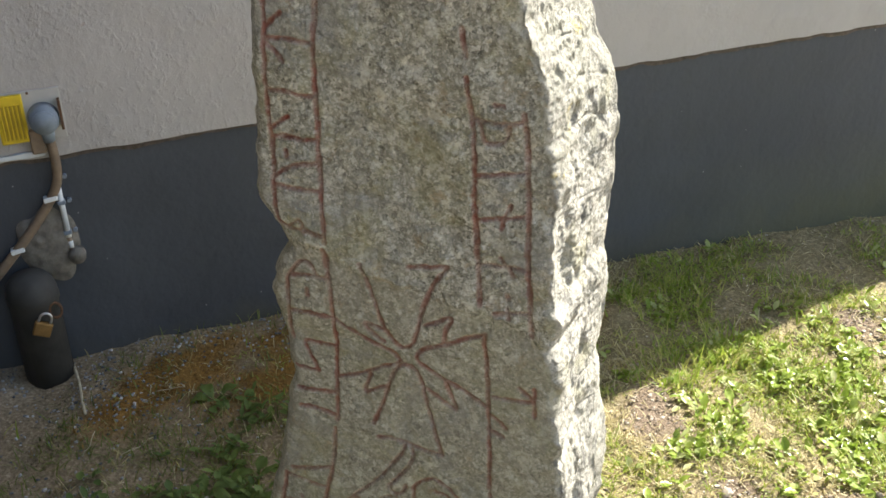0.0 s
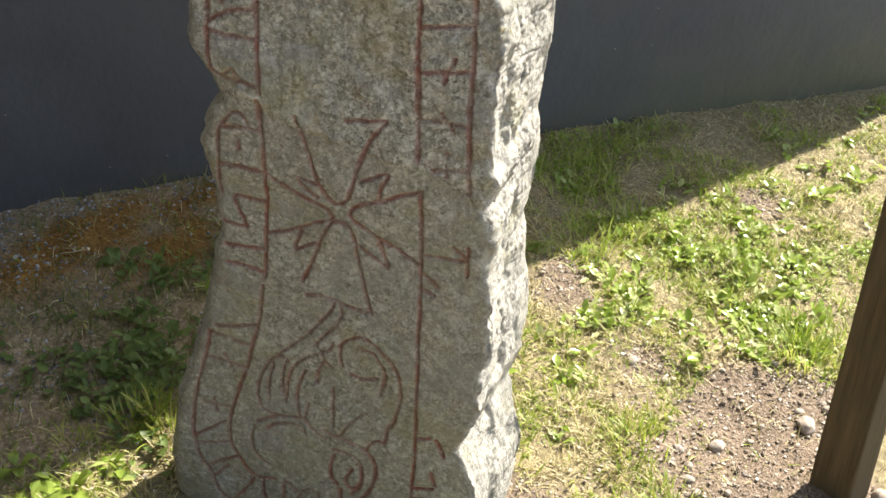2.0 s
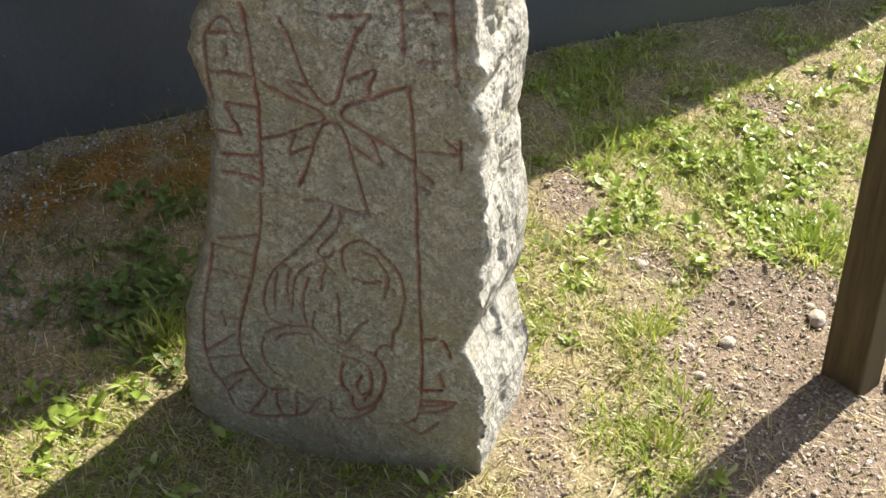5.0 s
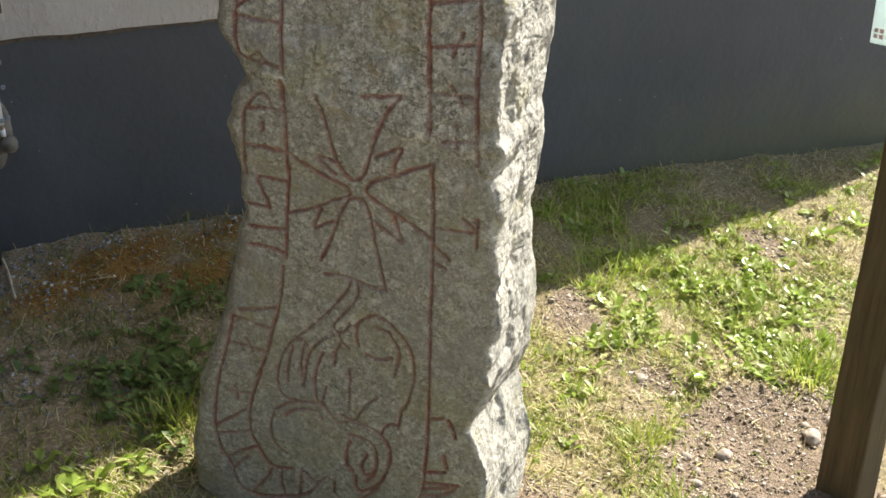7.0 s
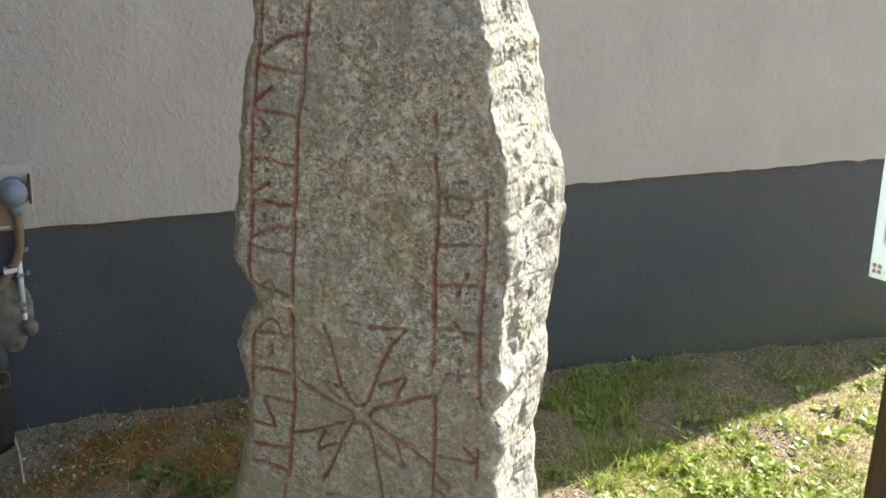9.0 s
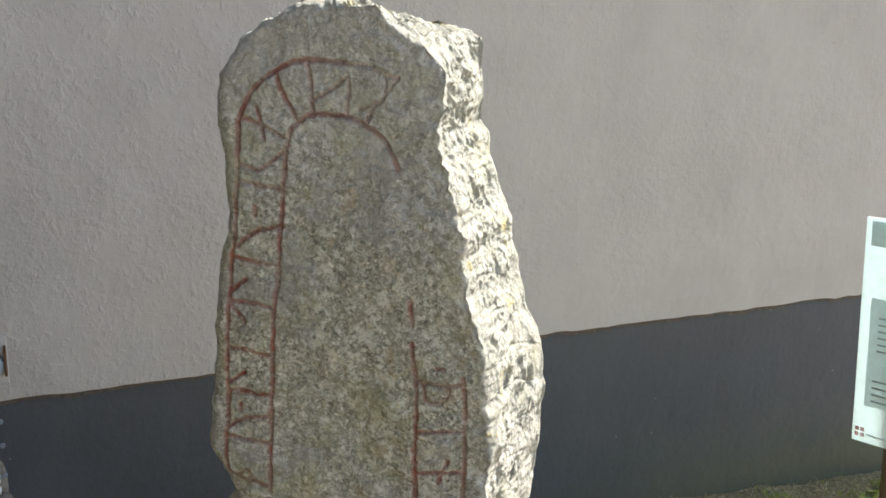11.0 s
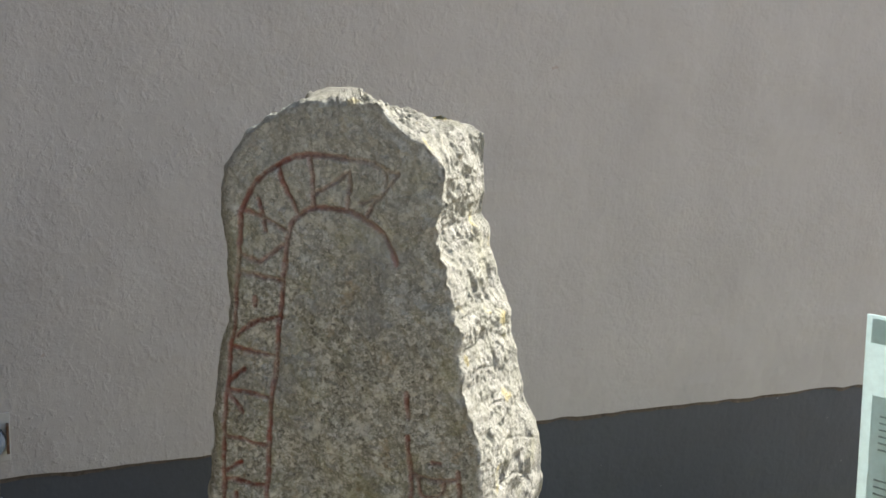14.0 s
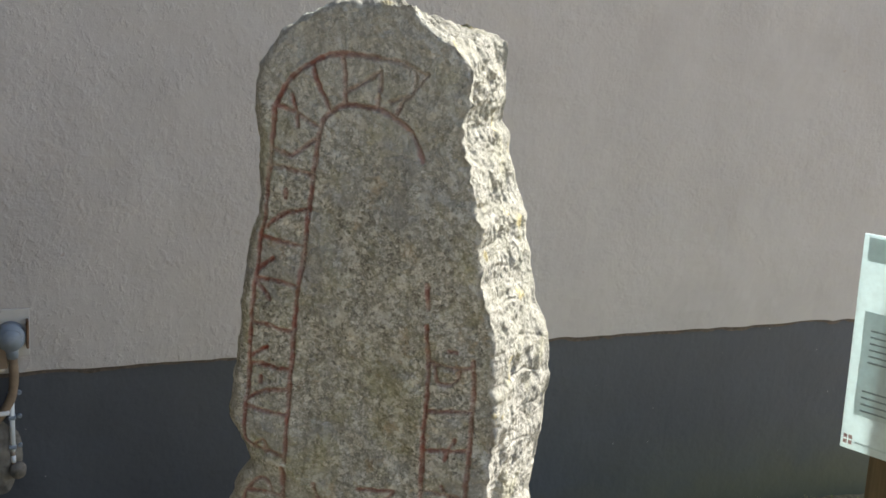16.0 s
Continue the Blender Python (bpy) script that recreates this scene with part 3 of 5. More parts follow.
RUNES_UPPER = (
    "-114,1322 -114,1310",
    "-144,1263 -131,1275 -116,1285 -98,1290 -78,1295",
    "-151,1247 -121,1241 -103,1239 -83,1237",
    "-159,1193 -144,1206 -135,1212",
    "-164,1178 -131,1178 -103,1174 -91,1172",
    "-161,1171 -148,1157 -139,1146",
    "-171,1105 -146,1105 -118,1099 -100,1097",
    "-174,1049 -161,1057 -147,1066",
    "-174,1037 -152,1037 -128,1034 -105,1035",
    "-155,1016 -155,1006",
    "-179,974 -162,987 -138,997 -107,1002",
    "-179,966 -158,962 -134,958 -108,958",
    "-167,897 -145,895 -125,893 -110,890",
    "-167,898 -154,908 -147,909 -144,897",
)
BAND_RIGHT = (
    "114,1202 116,1167",
    "117,1139 119,1088 121,1054 120,1019 118,974 118,929 117,881",
    "190,1095 192,1056 192,1012 192,968 191,924 188,895",
    "119,959 119,897 118,856 118,808",
    "192,950 191,906 189,861 190,815 191,766",
)
RUNES_RIGHT = (
    "122,1082 148,1080 169,1081 189,1083",
    "130,1076 136,1056 145,1051 157,1053 167,1062 171,1076",
    "151,1104 164,1105",
    "120,1005 154,1009 190,1014",
    "122,942 147,945 169,947 190,952",
    "168,965 158,947 153,930",
    "123,872 158,872 186,871",
    "150,885 159,872 167,858",
    "157,830 159,823",
    "139,797 168,802 188,803",
    "157,807 160,793",
    "129,652 158,652 190,653",
    "192,676 191,628",
    "170,674 190,657",
)
BAND_LOWER_LEFT = (
    "-172,825 -180,812 -183,787 -184,762 -187,732 -189,703",
    "-111,868 -112,821 -112,772 -113,722 -119,670 -123,618 -129,563",
    "-134,546 -143,491 -151,457 -165,410 -176,373 -190,335 -203,296 -216,257 -222,217 -220,184 -211,159 -196,134 -177,120 -144,125",
    "-235,435 -247,387 -260,349 -274,298 -284,246 -288,199 -287,180 -282,146 -271,121 -263,101 -253,68 -238,57 -216,51 -188,53 -159,59",
)
RUNES_LEFT = (
    "-172,824 -160,840 -148,845 -136,837 -130,820",
    "-176,818 -152,822 -113,819",
    "-150,798 -150,787",
    "-180,758 -150,757 -114,754",
    "-115,699 -143,701 -168,701 -164,684 -155,665 -153,652",
    "-189,654 -171,652 -151,651",
    "-191,612 -158,612 -126,613",
    "-190,580 -165,578 -132,571",
)
CROSS_CARVING = (
    "-59,852 -51,829 -41,792 -34,764 -25,740 -16,727 -6,718 3,720 13,731 23,757 30,783 42,813 53,835 74,863",
    "16,858 42,860 74,864",
    "124,760 97,751 65,735 37,725 22,716 16,705 18,697 32,686 50,675 74,659 98,646 122,630",
    "-112,754 -92,740 -64,725 -40,715 -21,708 -14,700 -14,690 -46,675 -80,658 -118,644",
    "-25,745 -60,753 -52,739 -33,725",
    "34,764 51,771 74,780 65,759 60,734",
    "26,648 46,636 69,617 65,639 58,663",
    "-63,659 -77,624 -57,634 -35,644",
    "-67,568 -49,606 -35,645 -21,675 -9,686 4,686 14,678 20,656 23,628 28,593 33,562 41,525",
    "-61,543 -38,544 -15,538 7,532 36,525",
)
RUNES_FOOT = (
    "-222,450 -186,456 -149,463",
    "-235,435 -211,429 -164,419",
    "-250,380 -211,377 -177,368",
    "-213,394 -208,380 -202,360",
    "-266,280 -246,275 -212,275",
    "-244,291 -241,263",
    "-289,197 -264,213 -229,240",
    "-289,179 -258,184 -223,193",
    "-269,128 -244,144 -213,159",
    "-262,102 -233,135",
    "-228,54 -198,93 -185,116",
    "-167,115 -170,84 -162,61",
    "-127,127 -134,68",
)
MAIN_LINE = (
    "122,756 122,716 122,661 121,603 120,543 117,490 117,436 115,391 114,344 113,297 111,247 107,183 104,149 97,115 90,100",
    "121,622 135,614 147,600",
    "125,590 143,584",
)
BEAST_NECK = (
    "-18,535 -25,516 -39,498 -57,474 -79,449 -102,427 -126,403 -141,384 -153,358 -161,327 -161,303 -155,289 -141,279 -121,275",
    "-9,534 -6,518 -14,495 -33,471 -48,453 -54,441",
    "-53,449 -50,436 -39,432 -28,441 -24,454",
    "-52,424 -70,416 -85,401 -97,384 -105,359 -113,310",
    "-128,391 -135,367 -141,342 -142,315",
    "-106,400 -113,376 -116,352 -115,328",
    "-124,401 -110,408 -102,400",
    "-74,387 -84,362 -92,331 -88,289 -74,279",
    "-42,409 -52,390 -55,364",
    "-44,426 -37,410 -28,403",
)
BEAST_COIL = (
    "-10,413 -12,435 -10,452 -1,464 14,473 28,477 46,467 61,453 75,436 83,420 87,398 88,375 84,346 76,315 70,302 63,289 59,263 49,262 33,252 26,233",
    "27,452 44,448 53,433 62,417 62,400 58,383 52,364",
    "5,398 19,392 33,393 48,398",
    "-27,359 -29,323 -33,273",
    "-22,255 -9,277 3,296 21,312",
)
BEAST_BODY = (
    "-171,251 -148,267 -120,277 -99,280 -79,278 -71,267 -62,256 -53,247 -38,247",
    "-175,240 -182,217 -182,191 -174,172 -155,157",
    "-150,242 -140,252 -123,259 -92,264 -82,249",
    "-72,316 -80,283",
    "-123,122 -109,107 -96,105 -80,119 -65,113 -66,90 -54,78 -27,79 -4,95 19,116",
    "-159,60 -136,66 -112,81 -96,105",
    "6,90 15,78 47,80 73,89 90,102",
)
RED_TAIL = (
    "-48,261 -27,255 -12,252 7,245 26,233 39,216 43,191 35,157 20,127 3,110 -16,102 -23,116 -23,135",
    "-34,223 -15,222 4,216 15,199 17,173 10,145 -2,128",
    "-32,210 -39,183 -39,156 -28,145",
    "1,187 -12,161 -6,141 7,143",
    "109,174 142,180",
    "107,151 134,152 165,154",
    "104,136 161,147",
    "100,121 132,125 157,140",
    "119,290 136,293",
    "148,290 154,273 160,254",
    "140,214 147,189",
    "73,82 98,71 116,84 132,101",
)


STONE_Z = (-0.12, -0.03, 0.045, 0.10, 0.20, 0.25, 0.28, 0.36, 0.436, 0.50, 0.57, 0.63, 0.69, 0.744, 0.78, 0.814, 0.867, 0.893, 0.935, 1.036, 1.12, 1.185, 1.232, 1.276, 1.335, 1.40, 1.44, 1.504, 1.53, 1.556, 1.583, 1.598, 1.612, 1.622)
STONE_LEFT = (-.16, -.255, -.338, -.343, -.324, -.312, -.308, -.280, -.252, -.233, -.214, -.197, -.198, -.199, -.209, -.200, -.174, -.182, -.210, -.198, -.191, -.180, -.179, -.160, -.156, -.160, -.167, -.165, -.143, -.124, -.080, -.054, -.030, -.022)
STONE_RIDGE = (.200, .203, .207, .211, .210, .195, .185, .216, .220, .228, .230, .222, .224, .212, .232, .220, .222, .226, .222, .225, .222, .203, .193, .190, .180, .158, .156, .165, .158, .125, .090, .066, .034, -.005)
BACK_Z = (-0.12, 0.03, 0.115, 0.192, 0.255, 0.32, 0.395, 0.466, 0.532, 0.598, 0.664, 0.737, 0.787, 0.836, 0.904, 0.95, 1.049, 1.096, 1.141, 1.196, 1.241, 1.278, 1.335, 1.375, 1.41, 1.428, 1.494, 1.55, 1.562, 1.572, 1.59, 1.61, 1.622)
BACK_RIGHT = (.225, .240, .245, .228, .220, .237, .242, .244, .229, .228, .240, .247, .240, .242, .256, .257, .259, .247, .225, .218, .203, .202, .178, .166, .163, .149, .153, .152, .135, .050, .000, -.045, -.080)
LEAN = -0.037


def carve(X, Z):
    """Depth of the carved lines (0 to 1) and the paint left in them."""
    depth, paint = np.zeros_like(X), np.zeros_like(X)
    zs = Z[:, 0]
    for lines, amount, wide in ((BAND_ARCH, 0.80, 1.05), (BAND_LEFT, 0.88, 1), (RUNES_ARCH, 0.70, 0.95), (RUNES_UPPER, 0.82, 0.95), (BAND_RIGHT, 0.74, 1), (RUNES_RIGHT, 0.68, 0.9), (BAND_LOWER_LEFT, 0.72, 1),
                                (RUNES_LEFT, 0.78, 0.95), (CROSS_CARVING, 0.68, 0.95), (RUNES_FOOT, 0.56, 0.95), (MAIN_LINE, 0.74, 0.9), (BEAST_NECK, 0.55, 0.9), (BEAST_COIL, 0.64, 0.95), (BEAST_BODY, 0.55, 0.95), (RED_TAIL, 0.78, 1.05)):
        for line in lines:
            pts = [tuple(int(v) / 1000 for v in p.split(",")) for p in line.split()]
            pts = [(p.x, p.y) for p in smooth_line([(x, z, 0) for x, z in pts], 3)]
            for (ax, az), (bx, bz) in zip(pts, pts[1:]):
                r0, r1 = np.searchsorted(zs, (min(az, bz) - 0.012, max(az, bz) + 0.012))
                x, z = X[r0:r1], Z[r0:r1]
                dx, dz = bx - ax, bz - az
                t = np.clip(((x - ax) * dx + (z - az) * dz) / (dx * dx + dz * dz + 1e-12), 0, 1)
                d = np.hypot(x - ax - t * dx, z - az - t * dz) + 0.0012 * value_noise(x, 0 * x, z, 120, 41)
                g = np.clip(1 - d / (0.0052 * wide), 0, 1)
                g = g * g * (3 - 2 * g)
                depth[r0:r1] = np.maximum(depth[r0:r1], g)
                p = np.clip((0.0050 * wide - d) / 0.0025, 0, 1) * amount
                paint[r0:r1] = np.maximum(paint[r0:r1], p)
    # the paint has faded most near the top towards the sunny side
    wear = 0.82 + 0.30 * fbm(X, 0 * X, Z, 14, 3, 43) - 0.20 * np.clip((X + 0.02) / 0.08, 0, 1) * np.clip((Z - 1.2) / 0.1, 0, 1)
    return depth, np.clip(paint * wear, 0, 1)


def rune_stone():
    zs = np.arange(-0.12, 1.6221, 0.0021)
    wob = lambda seed, amp, sc: amp * fbm(zs, 0 * zs, 0 * zs, sc, 4, seed)
    left = np.interp(zs, STONE_Z, STONE_LEFT) - 0.008 + wob(51, 0.003, 30)
    ridge = np.interp(zs, STONE_Z, STONE_RIDGE) + wob(52, 0.0035, 38)
    jag = wob(54, 0.0055, 60) * np.interp(zs, (0.7, 1.0), (1, 0.5)) * (0.5 + np.clip(2.5 * fbm(zs, 0 * zs, 0 * zs, 9, 2, 73), -0.4, 1))
    back = np.interp(zs, BACK_Z, BACK_RIGHT) + wob(53, 0.003, 26)
    yf = LEAN * zs + np.clip((zs - 1.600) / 0.022, 0, 1) ** 2 * 0.10
    nf, ns, nb, nl = 270, 110, 14, 26
    f, s, b, l = np.linspace(0, 1, nf), np.linspace(0, 1, ns)[1:], np.linspace(0, 1, nb)[1:], np.linspace(0, 1, nl)[1:-1]
    col = lambda a: a[:, None]
    # front
    FX = col(left) + (col(ridge + jag) - col(left)) * f
    FZ = col(zs) + 0 * FX
    edge = np.clip(1 - (FX - col(left)) / 0.026, 0, 1)
    FY = col(yf) + 0.020 * edge ** 2.2
    break_z = np.interp(FX, (-0.2, -0.117, -0.06, 0.117, 0.2), (0.875, 0.865, 0.85, 0.795, 0.755)) + 0.012 * fbm(FX, FZ, 0 * FX, 18, 3, 55)
    below = np.clip((break_z - FZ) / 0.010, 0, 1)
    rough = 0.55 + 0.45 * (1 - below)
    FY = FY + 0.0035 * below - 0.004 * rough * fbm(FX, 0 * FX, FZ, 24, 5, 56, 0.55) - 0.006 * fbm(FX, 0 * FX, FZ, 5, 2, 57)
    FY = FY + 0.0014 * np.clip(value_noise(FX, 0 * FX, FZ, 210, 58), 0, 1) * rough
    # the arris is worn and chipped
    near = np.clip(1 - (col(ridge) - FX) / 0.010, 0, 1)
    FY = FY + near ** 2 * (0.005 + 0.007 * fbm(FX, 0 * FX, FZ, 55, 4, 59))
    depth, paint = carve(FX, FZ)
    FY = FY + 0.0044 * depth
    # broken side towards the sun
    thick = 0.26 + 0 * zs
    SX = col(ridge) + (col(back) - col(ridge)) * s + col(jag) * np.clip(1 - s / 0.07, 0, 1)
    SY = col(yf) + col(thick) * s + col(FY[:, -1] - yf) * np.clip(1 - s / 0.12, 0, 1)
    SZ = col(zs) + 0 * SX
    chip = np.sin(np.pi * np.clip(s, 0, 1))[None, :] ** 0.45
    crag = fbm(SX * 0.4, SY, SZ, 9, 2, 61, 0.5)
    crack = ridged(SX * 0.3, SY * 1.2 + 0.5 * SZ, SZ, 13, 5, 71, 0.50)
    slit = np.clip(value_noise(SY * 40 + SZ * 13, SZ * 22 - SY * 9, 0 * SX, 1, 63) - 0.5, 0, 1)
    gouge = np.clip(value_noise(SY * 1.5, SZ, 0 * SX, 15, 69) - 0.42, 0, 1)
    # a few blocky steps between level cracks
    level = SZ + 0.25 * SY + 0.012 * fbm(SY, SZ, 0 * SX, 12, 2, 75)
    step = np.floor(level * 17)
    block = lattice(step.astype(np.int64), step.astype(np.int64) * 3, 1 + 0 * step.astype(np.int64), 77) * np.interp(SZ, (0.45, 0.8, 1.5), (0.25, 1, 0.8))
    seam = np.clip(1 - np.abs(level * 17 - step) / 0.07, 0, 1) * np.clip(value_noise(SY, SZ, 0 * SX, 13, 78) + 0.1, 0, 1)
    coarse = np.interp(SZ, (0.3, 0.55, 1.1, 1.3), (0.0008, 0.0014, 0.0022, 0.0036))
    SX = SX + chip * (0.011 * crag - 0.0026 * crack + 0.0022 * block - 0.006 * seam - 0.018 * slit - 0.026 * gouge + 0.0012 * fbm(SX, SY, SZ, 38, 2, 74) + coarse * fbm(SX, SY, SZ, 130, 3, 64, 0.65))
    SY = SY + 0.003 * chip * fbm(SX, SY, SZ, 60, 3, 65)
    # back and the other edge
    bl = np.minimum(left + np.interp(zs, (0, 0.3, 0.8), (0.098, 0.06, 0.05)) - 0.08 * np.clip((zs - 1.56) / 0.06, 0, 1), back - 0.02)
    BX = col(back) + (col(bl) - col(back)) * b
    BY = col(yf + thick) + 0 * BX + 0.01 * fbm(BX, 0 * BX, col(zs) + 0 * BX, 12, 4, 66)
    LX = col(bl) + (col(left) - col(bl)) * l ** 1.5
    LY = col(yf + thick) + (col(yf + 0.02) - col(yf + thick)) * l + 0 * LX
    LX = LX - 0.010 * np.sin(np.pi * l) + 0.006 * fbm(LX, LY, col(zs) + 0 * LX, 20, 4, 67) * np.sin(np.pi * l)
    X, Y = np.hstack((FX, SX, BX, LX)), np.hstack((FY, SY, BY, LY))
    Z = col(zs) + 0 * X
    Z = Z + np.clip((zs[:, None] - 1.53) / 0.05, 0, 1) * np.clip((1.624 - zs[:, None]) / 0.02, 0.1, 1) * (0.004 * fbm(X, Y, 0 * X, 30, 5, 68) + np.where(np.arange(X.shape[1]) < nf, 0.003, 0.010) * fbm(X, Y, Z, 70, 4, 72, 0.65))
    # the crest falls away towards the back
    Z = Z - 0.010 * np.clip((zs[:, None] - 1.57) / 0.05, 0, 1) * np.clip((Y - col(yf)) / 0.26, 0, 1)
    P = np.zeros_like(X)
    P[:, :nf] = paint
    broken = np.clip((Z - 1.595) / 0.012, 0, 1)
    broken[:, nf:nf + ns - 1] = 1
    broken[:, :nf] = np.maximum(broken[:, :nf], np.clip((FX - col(ridge) + 0.010) / 0.008, 0, 1))
    n, m = X.shape
    idx = np.arange(X.size).reshape(n, m)
    nxt = np.roll(idx, -1, 1)
    quads = np.stack((idx[:-1], nxt[:-1], nxt[1:], idx[1:]), -1).reshape(-1, 4).tolist()
    faces = quads + [idx[-1].tolist(), idx[0][::-1].tolist()]
    ob = link_mesh("rune_stone", np.stack((X, Y, Z), -1).reshape(-1, 3).tolist(), faces, GRANITE, smooth=True)
    ob.data.attributes.new("paint", "FLOAT", "POINT").data.foreach_set("value", P.ravel().astype(np.float32))
    K = np.zeros_like(X)
    K[:, :nf] = below
    ob.data.attributes.new("skin", "FLOAT", "POINT").data.foreach_set("value", K.ravel().astype(np.float32))
    ob.data.attributes.new("broken", "FLOAT", "POINT").data.foreach_set("value", broken.ravel().astype(np.float32))
    return tagged(ob, "weathered grey granite rune stone with red-painted carving, standing in grass", "rune stone")


rune_stone()


# ---------------- information sign on its post ----------------
def information_sign():
    base = new("information_sign")
    x, y = 0.870, 0.486
    base.matrix_world = pose(x, y, float(ground_z(x, y)), 0, 0, -34.3)
    tagged(base, "pale blue information plate on a weathered square wooden post", "sign")
    up = -float(ground_z(x, y))
    bm = box(-0.0445, 0.0445, -0.0415, 0.0415, -0.25, 1.22 + up, 0.005, 2)
    for _ in range(2):
        long = [e for e in bm.edges if abs(e.verts[0].co.z - e.verts[1].co.z) > 0.1]
        bmesh.ops.subdivide_edges(bm, edges=long, cuts=3)
    for v in bm.verts:
        v.co.x += 0.0025 * noise.noise(Vector((v.co.x * 9, v.co.y * 9, v.co.z * 3)))
        v.co.y += 0.0025 * noise.noise(Vector((v.co.y * 9, v.co.x * 9, v.co.z * 3 + 7)))
    part("post", bm, WOOD, base)
    z1 = 1.259 + up
    z0 = z1 - 0.398
    f = -0.051
    plate = part("plate", box(-0.108, 0.118, f, -0.045, z0, z1, 0.002), PLATE_WHITE, base, "pale blue printed sign plate")
    f2 = f - 0.0012
    part("header_panel", box(-0.096, 0.096, f2, f, z1 - 0.048, z1 - 0.006), PANEL_TINT, plate)
    part("text_panel", box(-0.088, 0.098, f2, f, z1 - 0.330, z1 - 0.138), PANEL_TINT, plate)
    zc = (z0 + z1) / 2
    plate.matrix_basis = Matrix.Translation((0.005, 0, zc)) @ Matrix.Rotation(radians(-1.4), 4, "Y") @ Matrix.Translation((0, 0, -zc))
    rng = random.Random(4)
    rows = [(0.152, -0.045, 0.06)] + [(0.171 + 0.0116 * k, -0.072, 0.078 - 0.03 * rng.random()) for k in range(6)] + [(0.283 + 0.0122 * k, -0.076, 0.078 - 0.03 * rng.random()) for k in range(4)]
    for down, a, b in rows:
        part("text_line", box(a, b, f2 - 0.0008, f2, z1 - down - 0.0014, z1 - down + 0.0014), INK, plate)
    part("footer_line", box(-0.080, 0.09, f - 0.0008, f, z0 + 0.014, z0 + 0.017), PANEL_TINT, plate)
    for i in (0, 1):
        for j in (0, 1):
            part("logo_square", box(-0.102 + 0.010 * i, -0.0945 + 0.010 * i, f - 0.0008, f, z0 + 0.010 + 0.010 * j, z0 + 0.0175 + 0.010 * j, 0.0003, 1), SIGN_RED, plate)
    for h in (z0 + 0.07, z1 - 0.07):
        bm = bmesh.new()
        bmesh.ops.create_uvsphere(bm, u_segments=10, v_segments=6, radius=0.005, matrix=Matrix.Translation((0, f, h)) @ Matrix.Diagonal((1, 0.5, 1, 1)))
        part("screw", bm, STEEL, plate, smooth=True)


information_sign()


# ---------------- electrical fittings on the wall ----------------
def on_wall(name, label, category, s, z):
    ob = new(name)
    ob.matrix_world = WALL @ pose(s, 0, z)
    return tagged(ob, label, category)


def disc(x, y, z, r, depth, bevel=0.004, sides=28):
    """A short round can whose axis leaves the wall."""
    bm = bmesh.new()
    bmesh.ops.create_cone(bm, cap_ends=True, segments=sides, radius1=r, radius2=r * 0.93, depth=depth, matrix=Matrix.Translation((x, y, z)) @ Matrix.Rotation(radians(90), 4, "X"))
    rims = [e for e in bm.edges if len(e.link_faces) == 2 and any(len(q.verts) > 4 for q in e.link_faces)]
    bmesh.ops.bevel(bm, geom=rims, offset=bevel, segments=2, affect="EDGES")
    return bm


def earthing_box():
    t = on_wall("junction_plate", "grey mounting plate with a yellow ribbed cover and round junction box", "electrical box", -1.567, 0.748)
    part("plate", box(-0.098, 0.105, -0.017, -0.011, -0.060, 0.060, 0.0015), PLATE_GREY, t)
    cover = part("yellow_cover", box(-0.040, 0.022, -0.030, -0.018, -0.056, 0.058, 0.003), YELLOW, t, "yellow ribbed plastic cover")
    for k in range(6):
        x = -0.032 + 0.0092 * k
        part("rib", box(x, x + 0.0036, -0.0335, -0.031, -0.046, 0.036, 0.001, 1), YELLOW, cover)
        # dark strips between the ribs, painting in their shade
        if k < 5:
            part("rib_shade", box(x + 0.0046, x + 0.0082, -0.0312, -0.0302, -0.046, 0.034), RIB_SHADE, cover)
    for x, z in ((-0.090, 0.052), (-0.088, -0.040), (-0.058, -0.052), (0.035, 0.056), (0.098, 0.020), (-0.012, 0.052)):
        part("screw", disc(x, -0.019, z, 0.0032, 0.006, 0.001, 10), RUST, t)
    can = part("junction_box", disc(0.060, -0.036, -0.004, 0.035, 0.046), BOX_GREY, t, "round blue-grey plastic junction box", True)
    part("cover", disc(0.060, -0.061, -0.006, 0.027, 0.008, 0.002), BOX_GREY, can, smooth=True)
    part("collar", tube([(0.062, -0.034, -0.030), (0.063, -0.030, -0.060)], 0.017, 14, 0.8), BOX_GREY, can, smooth=True)
    part("gland_block", box(0.020, 0.052, -0.034, -0.012, -0.088, -0.030, 0.004), CABLE, t, "dirty brown gland block")
    part("bracket", box(0.096, 0.102, -0.045, -0.017, -0.034, 0.036, 0.001), RUST, t)
    return t


earthing_box()


